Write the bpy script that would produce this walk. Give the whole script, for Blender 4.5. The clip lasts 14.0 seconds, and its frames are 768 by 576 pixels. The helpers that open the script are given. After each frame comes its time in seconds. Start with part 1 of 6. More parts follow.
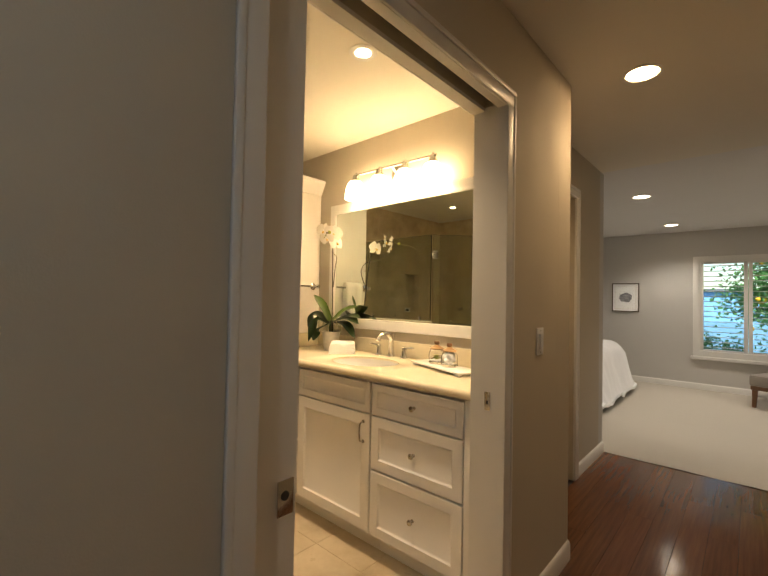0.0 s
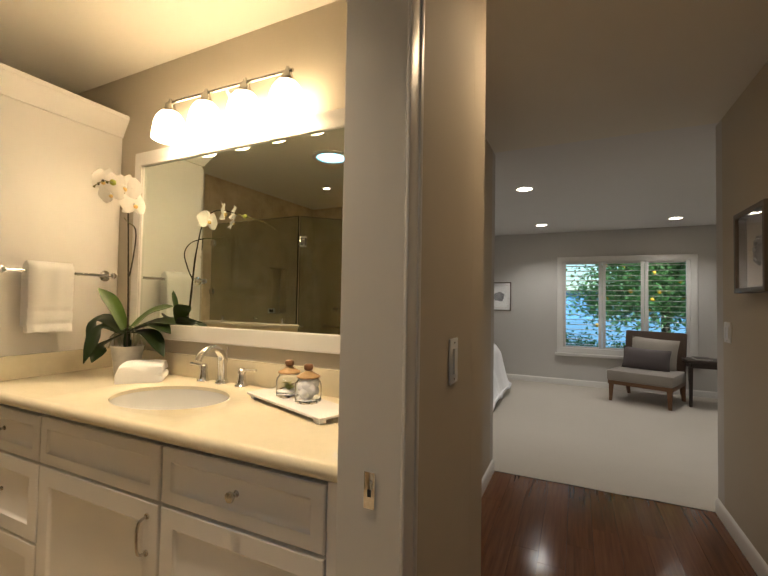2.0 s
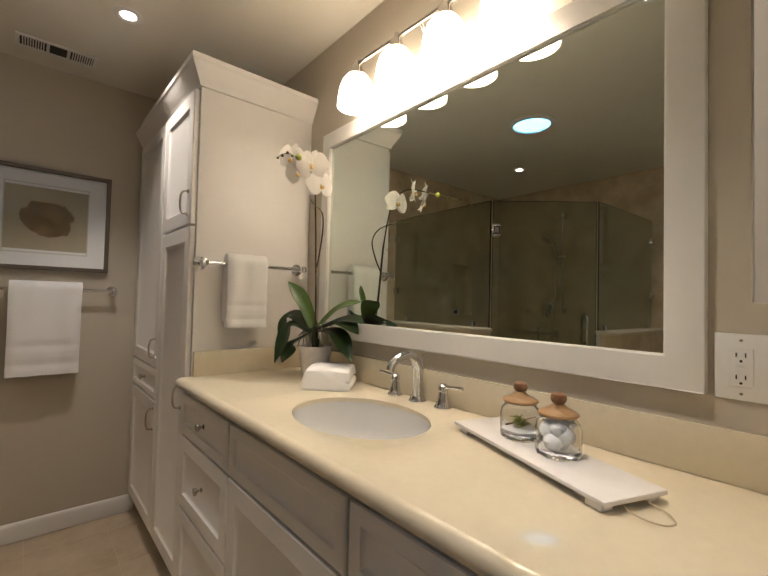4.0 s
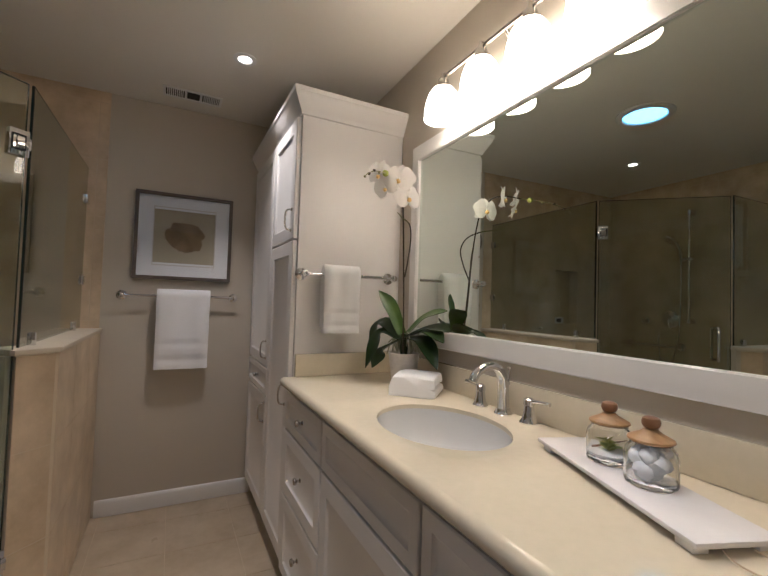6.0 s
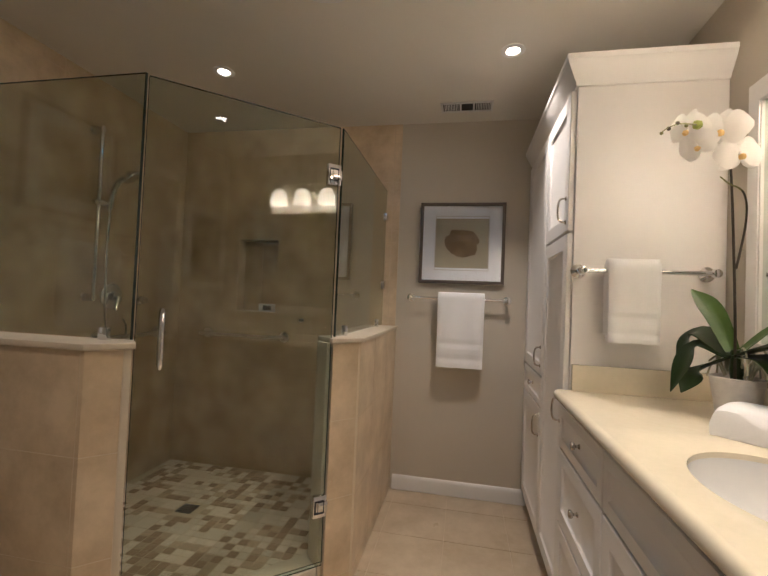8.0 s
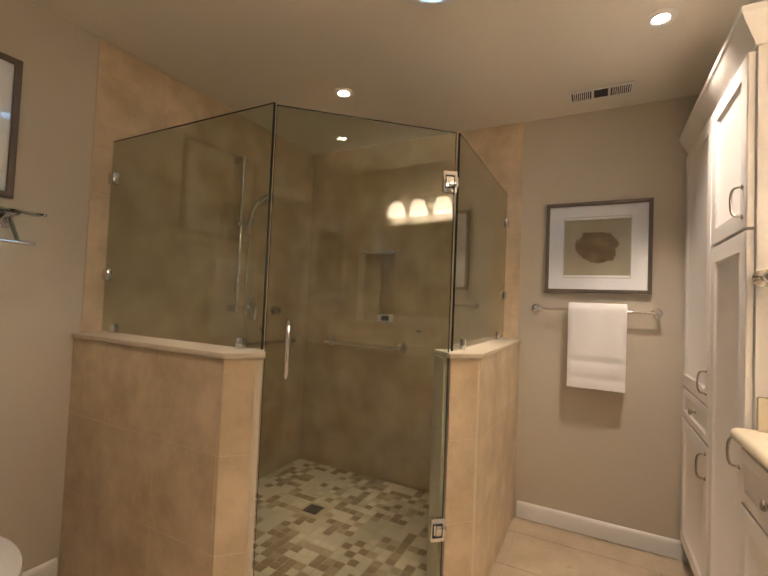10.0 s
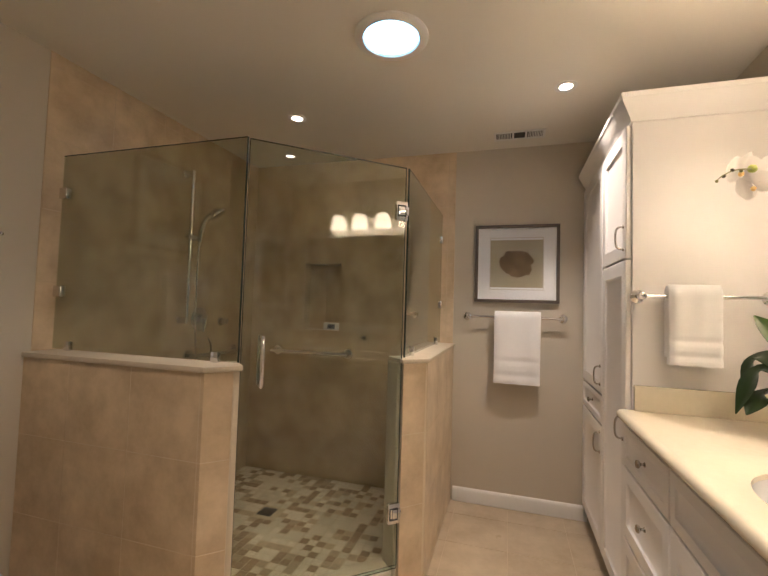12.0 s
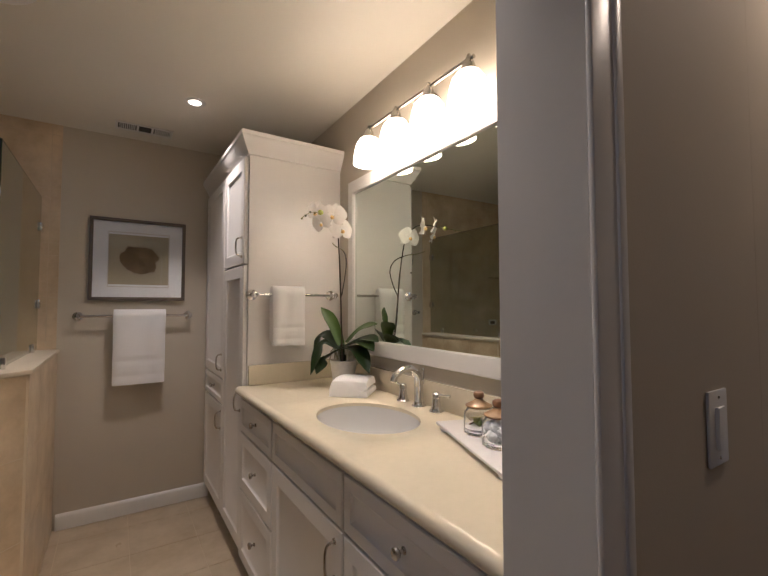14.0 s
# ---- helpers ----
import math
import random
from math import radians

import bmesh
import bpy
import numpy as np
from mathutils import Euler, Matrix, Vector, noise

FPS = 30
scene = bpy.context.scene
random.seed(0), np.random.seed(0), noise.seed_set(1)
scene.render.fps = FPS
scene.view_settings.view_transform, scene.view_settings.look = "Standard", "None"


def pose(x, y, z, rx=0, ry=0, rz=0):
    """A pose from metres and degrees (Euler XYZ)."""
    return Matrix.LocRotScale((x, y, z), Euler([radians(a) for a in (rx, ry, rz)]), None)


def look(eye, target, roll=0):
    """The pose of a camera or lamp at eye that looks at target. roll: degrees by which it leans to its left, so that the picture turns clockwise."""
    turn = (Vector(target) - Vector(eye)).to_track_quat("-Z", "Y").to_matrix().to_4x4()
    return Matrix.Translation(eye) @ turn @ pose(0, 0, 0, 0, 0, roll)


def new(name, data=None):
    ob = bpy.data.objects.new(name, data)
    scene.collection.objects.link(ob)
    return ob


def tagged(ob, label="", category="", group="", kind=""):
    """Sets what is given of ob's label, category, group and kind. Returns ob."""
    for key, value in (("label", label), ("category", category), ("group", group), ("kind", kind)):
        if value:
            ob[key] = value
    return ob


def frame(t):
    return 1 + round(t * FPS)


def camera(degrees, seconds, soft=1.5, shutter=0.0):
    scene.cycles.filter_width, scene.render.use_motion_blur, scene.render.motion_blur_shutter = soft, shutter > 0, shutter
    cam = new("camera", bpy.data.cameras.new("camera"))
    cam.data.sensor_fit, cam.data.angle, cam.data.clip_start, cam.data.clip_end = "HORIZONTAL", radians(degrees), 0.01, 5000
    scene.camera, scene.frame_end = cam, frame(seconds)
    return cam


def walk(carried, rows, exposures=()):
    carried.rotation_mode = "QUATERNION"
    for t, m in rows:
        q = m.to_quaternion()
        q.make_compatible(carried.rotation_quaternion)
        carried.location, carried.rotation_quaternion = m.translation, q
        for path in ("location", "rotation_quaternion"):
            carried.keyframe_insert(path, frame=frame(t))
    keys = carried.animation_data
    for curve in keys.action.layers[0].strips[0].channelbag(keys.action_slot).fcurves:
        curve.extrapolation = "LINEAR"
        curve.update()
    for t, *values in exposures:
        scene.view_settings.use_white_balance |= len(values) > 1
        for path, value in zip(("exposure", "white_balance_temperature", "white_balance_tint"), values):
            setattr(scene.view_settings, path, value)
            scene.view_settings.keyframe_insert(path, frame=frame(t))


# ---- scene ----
cam = camera(86.1, 14.0)
PATH = [
    (0, (0.4, 0.492, 1.289), (-0.933, 1.983, 1.336), 1.1),
    (0.5, (0.347, 0.688, 1.28), (-0.7, 2.391, 1.327), 1.0),
    (1, (0.276, 0.886, 1.272), (-0.607, 2.68, 1.326), 0.8),
    (1.5, (0.16, 1.073, 1.278), (-0.676, 2.889, 1.334), 0.9),
    (2, (0.004, 1.223, 1.267), (-0.842, 3.035, 1.328), 1.0),
    (2.5, (-0.177, 1.343, 1.244), (-1.168, 3.079, 1.315), 1.0),
    (3, (-0.318, 1.426, 1.246), (-1.53, 3.017, 1.295), 1.1),
    (3.5, (-0.384, 1.492, 1.24), (-1.773, 2.93, 1.296), 1.2),
    (3.7, (-0.39, 1.507, 1.233), (-1.835, 2.889, 1.292), 1.3),
    (5.8, (-0.344, 1.552, 1.258), (-2.069, 2.562, 1.317), 1.6),
    (6, (-0.331, 1.548, 1.251), (-2.109, 2.462, 1.32), 1.8),
    (6.5, (-0.296, 1.551, 1.247), (-2.215, 2.11, 1.324), 1.9),
    (7, (-0.308, 1.59, 1.253), (-2.294, 1.82, 1.318), 2.2),
    (7.5, (-0.373, 1.622, 1.239), (-2.37, 1.54, 1.3), 2.2),
    (8, (-0.442, 1.627, 1.229), (-2.405, 1.245, 1.282), 2.4),
    (8.5, (-0.496, 1.607, 1.227), (-2.409, 1.026, 1.281), 2.4),
    (9, (-0.528, 1.608, 1.229), (-2.387, 0.874, 1.285), 2.4),
    (9.2, (-0.532, 1.61, 1.231), (-2.372, 0.827, 1.289), 2.4),
    (11.3, (-0.358, 1.6, 1.281), (-2.093, 0.607, 1.36), 2.3),
    (11.5, (-0.321, 1.584, 1.285), (-2.099, 0.673, 1.364), 2.2),
    (12, (-0.247, 1.558, 1.292), (-2.158, 0.976, 1.384), 1.7),
    (12.5, (-0.175, 1.552, 1.31), (-2.165, 1.376, 1.405), 1.4),
    (13, (-0.115, 1.48, 1.312), (-2.097, 1.724, 1.414), 0.8),
    (13.5, (-0.071, 1.453, 1.31), (-1.949, 2.133, 1.41), 0.4),
    (14, (-0.021, 1.478, 1.306), (-1.694, 2.57, 1.394), -0.1),
]
walk(cam, [(t, look(eye, target, roll)) for t, eye, target, roll in PATH],
     exposures=[(0, 0.88, 7600, 9), (1.5, 0.62, 6800, 7), (3, 0.28, 6250, 9), (3.7, 0.12, 5600, 10), (6, -0.08, 4900, 14), (7.5, 0.12, 4950, 13), (9, 0.86, 5950, 15), (11.5, 0.88, 5700, 16), (12.5, 0.5, 5400, 15), (13.2, 0.2, 5200, 16), (14, -0.02, 5200, 17)])

# ---- world, sun, exposure ----
world = bpy.data.worlds.new("sky")
scene.world = world
world.use_nodes = True
wn = world.node_tree.nodes
sky = wn.new("ShaderNodeTexSky")
sky.sky_type = "NISHITA"
sky.sun_disc = False
sky.sun_elevation = radians(36.4)
sky.sun_rotation = radians(161.6)
wn["Background"].inputs[1].default_value = 0.15
world.node_tree.links.new(sky.outputs[0], wn["Background"].inputs[0])
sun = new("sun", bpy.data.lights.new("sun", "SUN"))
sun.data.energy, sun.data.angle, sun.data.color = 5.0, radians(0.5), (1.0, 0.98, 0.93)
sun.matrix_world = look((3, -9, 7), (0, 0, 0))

SHADE_GLOW, BULB_GLOW, CAN_GLOW, TUBE_GLOW, HALL_GLOW = 10.5, 18.0, 30.0, 5.0, 40.0


# Added fill lamp, out of view: stands in for bluish daylight entering the hall.
daylight = new("hall_fill_daylight", bpy.data.lights.new("hall_fill_daylight", "AREA"))
daylight.data.shape, daylight.data.size = "DISK", 0.22
daylight.data.energy, daylight.data.color = 2.4, (0.76, 0.83, 1.0)
daylight.matrix_world = pose(0.45, -0.2, 2.38)


# ---- materials ----
def material(name, color, rough=0.5, metal=0.0, second=None, scale=6.0, amount=0.5, big=0.0, bump=0.0, bump_scale=200.0,
             random_tint=0.0, coat=0.0, sheen=0.0, stretch=(1, 1, 1), rough_var=0.0, subsurface=0.0, spec=0.5):
    m = bpy.data.materials.new(name)
    m.use_nodes = True
    nt = m.node_tree
    n, ln = nt.nodes, nt.links
    b = n["Principled BSDF"]
    b.inputs["Roughness"].default_value = rough
    b.inputs["Metallic"].default_value = metal
    b.inputs["Coat Weight"].default_value = coat
    b.inputs["Sheen Weight"].default_value = sheen
    b.inputs["Specular IOR Level"].default_value = spec
    b.inputs["Base Color"].default_value = (*color, 1)
    if subsurface:
        b.inputs["Subsurface Weight"].default_value = subsurface
        b.inputs["Subsurface Scale"].default_value = 0.01
    geo = n.new("ShaderNodeNewGeometry")
    mp = n.new("ShaderNodeMapping")
    mp.inputs["Scale"].default_value = stretch
    ln.new(geo.outputs["Position"], mp.inputs["Vector"])
    where = mp.outputs["Vector"]
    if random_tint:
        info = n.new("ShaderNodeObjectInfo")
    if random_tint > 0.02:
        mul = n.new("ShaderNodeVectorMath")
        mul.operation = "MULTIPLY_ADD"
        mul.inputs[1].default_value = (1, 1, 1)
        sh = n.new("ShaderNodeCombineXYZ")
        k = n.new("ShaderNodeMath")
        k.operation = "MULTIPLY"
        k.inputs[1].default_value = 37.0
        ln.new(info.outputs["Random"], k.inputs[0])
        for ax in range(3):
            ln.new(k.outputs[0], sh.inputs[ax])
        ln.new(where, mul.inputs[0])
        ln.new(sh.outputs[0], mul.inputs[2])
        where = mul.outputs[0]
    col = None
    if second:
        no = n.new("ShaderNodeTexNoise")
        no.inputs["Scale"].default_value = scale
        no.inputs["Detail"].default_value = 7
        no.inputs["Roughness"].default_value = 0.62
        ln.new(where, no.inputs["Vector"])
        ramp = n.new("ShaderNodeMapRange")
        ramp.inputs[1].default_value, ramp.inputs[2].default_value = 0.5 - 0.25 / max(amount, 0.1), 0.5 + 0.25 / max(amount, 0.1)
        ln.new(no.outputs["Fac"], ramp.inputs[0])
        mix = n.new("ShaderNodeMix")
        mix.data_type = "RGBA"
        mix.inputs["A"].default_value, mix.inputs["B"].default_value = (*color, 1), (*second, 1)
        ln.new(ramp.outputs[0], mix.inputs["Factor"])
        col = mix.outputs["Result"]
        if rough_var:
            rr = n.new("ShaderNodeMapRange")
            rr.inputs[3].default_value, rr.inputs[4].default_value = max(rough - rough_var, 0.02), rough + rough_var
            ln.new(no.outputs["Fac"], rr.inputs[0])
            ln.new(rr.outputs[0], b.inputs["Roughness"])
    if (big or random_tint) and col is not None:
        hsv = n.new("ShaderNodeHueSaturation")
        ln.new(col, hsv.inputs["Color"])
        val = n.new("ShaderNodeMath")
        val.operation = "ADD"
        val.inputs[0].default_value = 1.0
        if big:
            nb = n.new("ShaderNodeTexNoise")
            nb.inputs["Scale"].default_value = 0.9
            nb.inputs["Detail"].default_value = 3
            ln.new(geo.outputs["Position"], nb.inputs["Vector"])
            mr = n.new("ShaderNodeMapRange")
            mr.inputs[3].default_value, mr.inputs[4].default_value = 1 - big, 1 + big
            ln.new(nb.outputs["Fac"], mr.inputs[0])
            ln.new(mr.outputs[0], val.inputs[0])
        val.inputs[1].default_value = 0.0
        if random_tint:
            m2 = n.new("ShaderNodeMapRange")
            m2.inputs[3].default_value, m2.inputs[4].default_value = -random_tint, random_tint
            ln.new(info.outputs["Random"], m2.inputs[0])
            ln.new(m2.outputs[0], val.inputs[1])
        ln.new(val.outputs[0], hsv.inputs["Value"])
        col = hsv.outputs["Color"]
    if col is not None:
        ln.new(col, b.inputs["Base Color"])
    if bump:
        nf = n.new("ShaderNodeTexNoise")
        nf.inputs["Scale"].default_value = bump_scale
        nf.inputs["Detail"].default_value = 4
        ln.new(where, nf.inputs["Vector"])
        bp = n.new("ShaderNodeBump")
        bp.inputs["Strength"].default_value = bump
        bp.inputs["Distance"].default_value = 0.003
        ln.new(nf.outputs["Fac"], bp.inputs["Height"])
        ln.new(bp.outputs["Normal"], b.inputs["Normal"])
    return m


def glass(name, tint, rough=0.0, ior=1.45):
    m = bpy.data.materials.new(name)
    m.use_nodes = True
    b = m.node_tree.nodes["Principled BSDF"]
    b.inputs["Base Color"].default_value = (*tint, 1)
    b.inputs["Transmission Weight"].default_value = 1.0
    b.inputs["Roughness"].default_value = rough
    b.inputs["IOR"].default_value = ior
    return m


def glow(name, color, strength):
    m = bpy.data.materials.new(name)
    m.use_nodes = True
    b = m.node_tree.nodes["Principled BSDF"]
    b.inputs["Base Color"].default_value = (0.85, 0.85, 0.85, 1)
    b.inputs["Emission Color"].default_value = (*color, 1)
    b.inputs["Emission Strength"].default_value = strength
    return m


def thin_leafy(m, color, share):
    """Lets light through a thin petal or leaf."""
    nt = m.node_tree
    out = next(n for n in nt.nodes if n.type == "OUTPUT_MATERIAL")
    tr = nt.nodes.new("ShaderNodeBsdfTranslucent")
    tr.inputs["Color"].default_value = (*color, 1)
    mix = nt.nodes.new("ShaderNodeMixShader")
    mix.inputs[0].default_value = share
    nt.links.new(nt.nodes["Principled BSDF"].outputs[0], mix.inputs[1])
    nt.links.new(tr.outputs[0], mix.inputs[2])
    nt.links.new(mix.outputs[0], out.inputs["Surface"])
    return m


WALL = material("greige_wall_paint", (0.54, 0.483, 0.388), 0.75, second=(0.57, 0.513, 0.413), scale=3, big=0.03, bump=0.12, bump_scale=260)
CEIL = material("ceiling_paint", (0.76, 0.715, 0.625), 0.8, second=(0.79, 0.745, 0.655), scale=3, big=0.03, bump=0.1, bump_scale=240)
BEDWALL = material("bedroom_wall_paint", (0.58, 0.56, 0.53), 0.75, second=(0.61, 0.59, 0.555), scale=3, big=0.03, bump=0.12, bump_scale=260)
BEDCEIL = material("bedroom_ceiling_paint", (0.72, 0.71, 0.70), 0.8, second=(0.75, 0.74, 0.73), scale=3, bump=0.1, bump_scale=240)
TRIM = material("white_trim_paint", (0.78, 0.76, 0.72), 0.35, second=(0.74, 0.72, 0.68), scale=4, bump=0.05, bump_scale=90, rough_var=0.06)
CAB = material("white_cabinet_paint", (0.83, 0.80, 0.76), 0.5, second=(0.78, 0.75, 0.715), scale=5, big=0.02, bump=0.05, bump_scale=110, rough_var=0.06)
DARKGAP = material("shadow_gap_board", (0.06, 0.05, 0.045), 0.8, second=(0.08, 0.07, 0.06), scale=20)
COUNTER = material("cream_quartz", (0.735, 0.655, 0.495), 0.06, spec=0.3, second=(0.68, 0.61, 0.445), scale=40, amount=0.8, big=0.03, rough_var=0.012)
STONE = material("pale_limestone_trim", (0.62, 0.54, 0.41), 0.45, second=(0.54, 0.46, 0.34), scale=12, amount=0.8, big=0.05, bump=0.05, bump_scale=60)
TRAV = material("honey_travertine", (0.70, 0.555, 0.37), 0.3, second=(0.47, 0.355, 0.22), scale=5.0, amount=1.5, big=0.12, bump=0.05, bump_scale=45, random_tint=0.014, rough_var=0.05)
FLOORT = material("beige_floor_stone", (0.63, 0.52, 0.37), 0.3, second=(0.46, 0.36, 0.23), scale=4.5, amount=1.3, big=0.07, bump=0.05, bump_scale=50, random_tint=0.015, rough_var=0.08)
TANGROUT = material("tan_grout", (0.64, 0.52, 0.36), 0.85, second=(0.58, 0.46, 0.31), scale=60, bump=0.2, bump_scale=400)
GROUT = material("sand_grout", (0.68, 0.57, 0.41), 0.85, second=(0.61, 0.51, 0.36), scale=60, bump=0.2, bump_scale=400)
MOSL = material("pale_mosaic_stone", (0.80, 0.70, 0.54), 0.4, second=(0.70, 0.60, 0.45), scale=18, amount=0.9, random_tint=0.12, bump=0.1, bump_scale=120)
MOSD = material("brown_mosaic_stone", (0.40, 0.285, 0.17), 0.4, second=(0.30, 0.21, 0.125), scale=18, amount=0.9, random_tint=0.14, bump=0.1, bump_scale=120)
MOSM = material("tan_mosaic_stone", (0.58, 0.46, 0.31), 0.4, second=(0.48, 0.37, 0.24), scale=18, amount=0.9, random_tint=0.14, bump=0.1, bump_scale=120)
WOOD = material("red_brown_plank", (0.185, 0.072, 0.029), 0.13, spec=0.45, second=(0.085, 0.031, 0.013), scale=5, amount=1.0, stretch=(11, 0.5, 9), random_tint=0.16, bump=0.06, bump_scale=14, rough_var=0.04)
CARPET = material("beige_carpet", (0.60, 0.545, 0.465), 0.95, second=(0.49, 0.44, 0.37), scale=140, amount=0.8, big=0.05, bump=0.8, bump_scale=420, sheen=0.2)
CHROME = material("polished_chrome", (0.78, 0.78, 0.79), 0.07, 1.0, second=(0.70, 0.70, 0.71), scale=30, rough_var=0.03)
NICKEL = material("brushed_nickel", (0.60, 0.575, 0.53), 0.24, 1.0, second=(0.52, 0.50, 0.46), scale=60, rough_var=0.05)
TOWEL = material("white_terry", (0.90, 0.885, 0.87), 0.95, second=(0.84, 0.825, 0.81), scale=150, bump=0.5, bump_scale=480, sheen=0.4)
PORC = material("white_porcelain", (0.69, 0.68, 0.655), 0.08, second=(0.66, 0.65, 0.625), scale=3, coat=0.5)
LEAF = material("orchid_leaf", (0.024, 0.050, 0.009), 0.33, second=(0.012, 0.026, 0.006), scale=14, amount=0.9, stretch=(1, 1, 1), bump=0.1, bump_scale=70, spec=0.4)
YOUNGLEAF = material("young_orchid_leaf", (0.085, 0.15, 0.022), 0.36, second=(0.045, 0.09, 0.014), scale=14, amount=0.9, bump=0.1, bump_scale=70, spec=0.4)
PETAL = thin_leafy(material("white_petal", (0.92, 0.90, 0.88), 0.55, second=(0.89, 0.87, 0.84), scale=40, amount=0.7, bump=0.08, bump_scale=160), (0.95, 0.93, 0.90), 0.5)
LIP = material("orange_yellow_lip", (0.85, 0.70, 0.32), 0.5, second=(0.80, 0.47, 0.12), scale=120, amount=0.9)
BUD = material("yellow_green_bud", (0.45, 0.46, 0.08), 0.5, second=(0.34, 0.40, 0.06), scale=50)
STEM = material("dark_flower_stem", (0.03, 0.02, 0.013), 0.6, second=(0.055, 0.04, 0.02), scale=60, bump=0.3, bump_scale=200)
TIPSTEM = material("green_spike_tip", (0.20, 0.21, 0.05), 0.5, second=(0.13, 0.10, 0.03), scale=60)
ROOT = material("pale_air_root", (0.50, 0.47, 0.37), 0.8, second=(0.36, 0.36, 0.24), scale=60)
BARK = material("potting_bark", (0.10, 0.06, 0.035), 0.9, second=(0.05, 0.03, 0.02), scale=60, bump=0.8, bump_scale=120)
POT = material("silver_white_glaze", (0.70, 0.66, 0.60), 0.35, second=(0.52, 0.48, 0.43), scale=30, amount=0.9, bump=0.15, bump_scale=60)
LIDWOOD = material("turned_acacia", (0.43, 0.255, 0.10), 0.42, second=(0.27, 0.15, 0.058), scale=20, amount=0.9, stretch=(1, 6, 6), bump=0.06, bump_scale=60)
KNOBWOOD = material("dark_knob_wood", (0.27, 0.135, 0.06), 0.42, second=(0.17, 0.08, 0.035), scale=30, amount=0.9)
MARBLE = material("white_marble", (0.87, 0.85, 0.835), 0.22, second=(0.77, 0.74, 0.73), scale=9, amount=0.9, big=0.03)
CORD = material("natural_cord", (0.55, 0.45, 0.30), 0.9, second=(0.45, 0.36, 0.24), scale=200)
SAND = material("white_sand", (0.80, 0.78, 0.74), 0.9, second=(0.70, 0.68, 0.64), scale=300, bump=0.5, bump_scale=500)
COTTON = material("cotton_ball", (0.88, 0.87, 0.86), 0.95, second=(0.82, 0.81, 0.80), scale=120, bump=0.5, bump_scale=300, sheen=0.4)
MOSS = material("air_plant_green", (0.44, 0.43, 0.09), 0.7, second=(0.30, 0.33, 0.07), scale=60)
FRAMEW = material("grey_brown_frame_wood", (0.15, 0.117, 0.088), 0.38, second=(0.10, 0.077, 0.058), scale=18, amount=0.8, stretch=(4, 4, 4), bump=0.1, bump_scale=80)
MAT = material("white_mount_board", (0.80, 0.79, 0.77), 0.8, second=(0.78, 0.77, 0.75), scale=8, bump=0.05, bump_scale=300)
PAPER = material("aged_paper", (0.43, 0.375, 0.25), 0.85, second=(0.375, 0.325, 0.21), scale=7, amount=0.8, big=0.05)
INK = material("brown_sponge_ink", (0.13, 0.082, 0.036), 0.85, second=(0.26, 0.18, 0.085), scale=20, amount=1.4, bump=0.2, bump_scale=90)
INKG = material("grey_agate_print", (0.10, 0.10, 0.11), 0.8, second=(0.32, 0.31, 0.31), scale=16, amount=1.0)
LINEN = material("linen_backing", (0.62, 0.57, 0.50), 0.9, second=(0.56, 0.51, 0.44), scale=120, bump=0.3, bump_scale=500)
PLASTIC = material("white_switch_plastic", (0.80, 0.79, 0.76), 0.35, second=(0.77, 0.76, 0.73), scale=5)
BLACK = material("black_slot", (0.02, 0.02, 0.02), 0.6, second=(0.03, 0.03, 0.03), scale=30)
METALD = material("dark_drain_metal", (0.16, 0.15, 0.14), 0.3, 1.0, second=(0.10, 0.10, 0.10), scale=40)
UPHOL = material("grey_upholstery", (0.30, 0.265, 0.23), 0.95, second=(0.24, 0.21, 0.18), scale=120, bump=0.5, bump_scale=450, sheen=0.2)
PILLOWA = material("taupe_pillow_cloth", (0.34, 0.30, 0.255), 0.95, second=(0.28, 0.25, 0.21), scale=120, bump=0.4, bump_scale=400, sheen=0.2)
PILLOWB = material("mauve_grey_pillow_cloth", (0.115, 0.093, 0.09), 0.9, second=(0.085, 0.07, 0.07), scale=120, bump=0.4, bump_scale=400, sheen=0.3)
DARKWOOD = material("walnut_wood", (0.20, 0.095, 0.042), 0.4, second=(0.12, 0.058, 0.027), scale=14, amount=0.9, stretch=(6, 6, 1), bump=0.08, bump_scale=60)
BACKW = material("dark_walnut_back", (0.085, 0.045, 0.024), 0.45, second=(0.05, 0.028, 0.016), scale=14, amount=0.9, stretch=(6, 6, 1))
TABLEW = material("near_black_wood", (0.035, 0.025, 0.02), 0.35, second=(0.05, 0.035, 0.028), scale=14)
DUVET = material("white_duvet_cotton", (0.84, 0.84, 0.84), 0.9, second=(0.78, 0.78, 0.79), scale=20, bump=0.4, bump_scale=60, sheen=0.2)
TREELEAF = thin_leafy(material("citrus_leaf", (0.20, 0.38, 0.12), 0.35, second=(0.10, 0.26, 0.10), scale=3, amount=0.9), (0.26, 0.46, 0.15), 0.45)
FRUIT = material("orange_fruit", (0.85, 0.47, 0.03), 0.5, second=(0.80, 0.36, 0.02), scale=20)
TRUNK = material("grey_bark", (0.16, 0.12, 0.09), 0.9, second=(0.09, 0.07, 0.05), scale=20, bump=0.6, bump_scale=60)
GRASS = material("garden_ground", (0.10, 0.13, 0.05), 0.95, second=(0.15, 0.13, 0.08), scale=3, amount=0.9, bump=0.5, bump_scale=40)
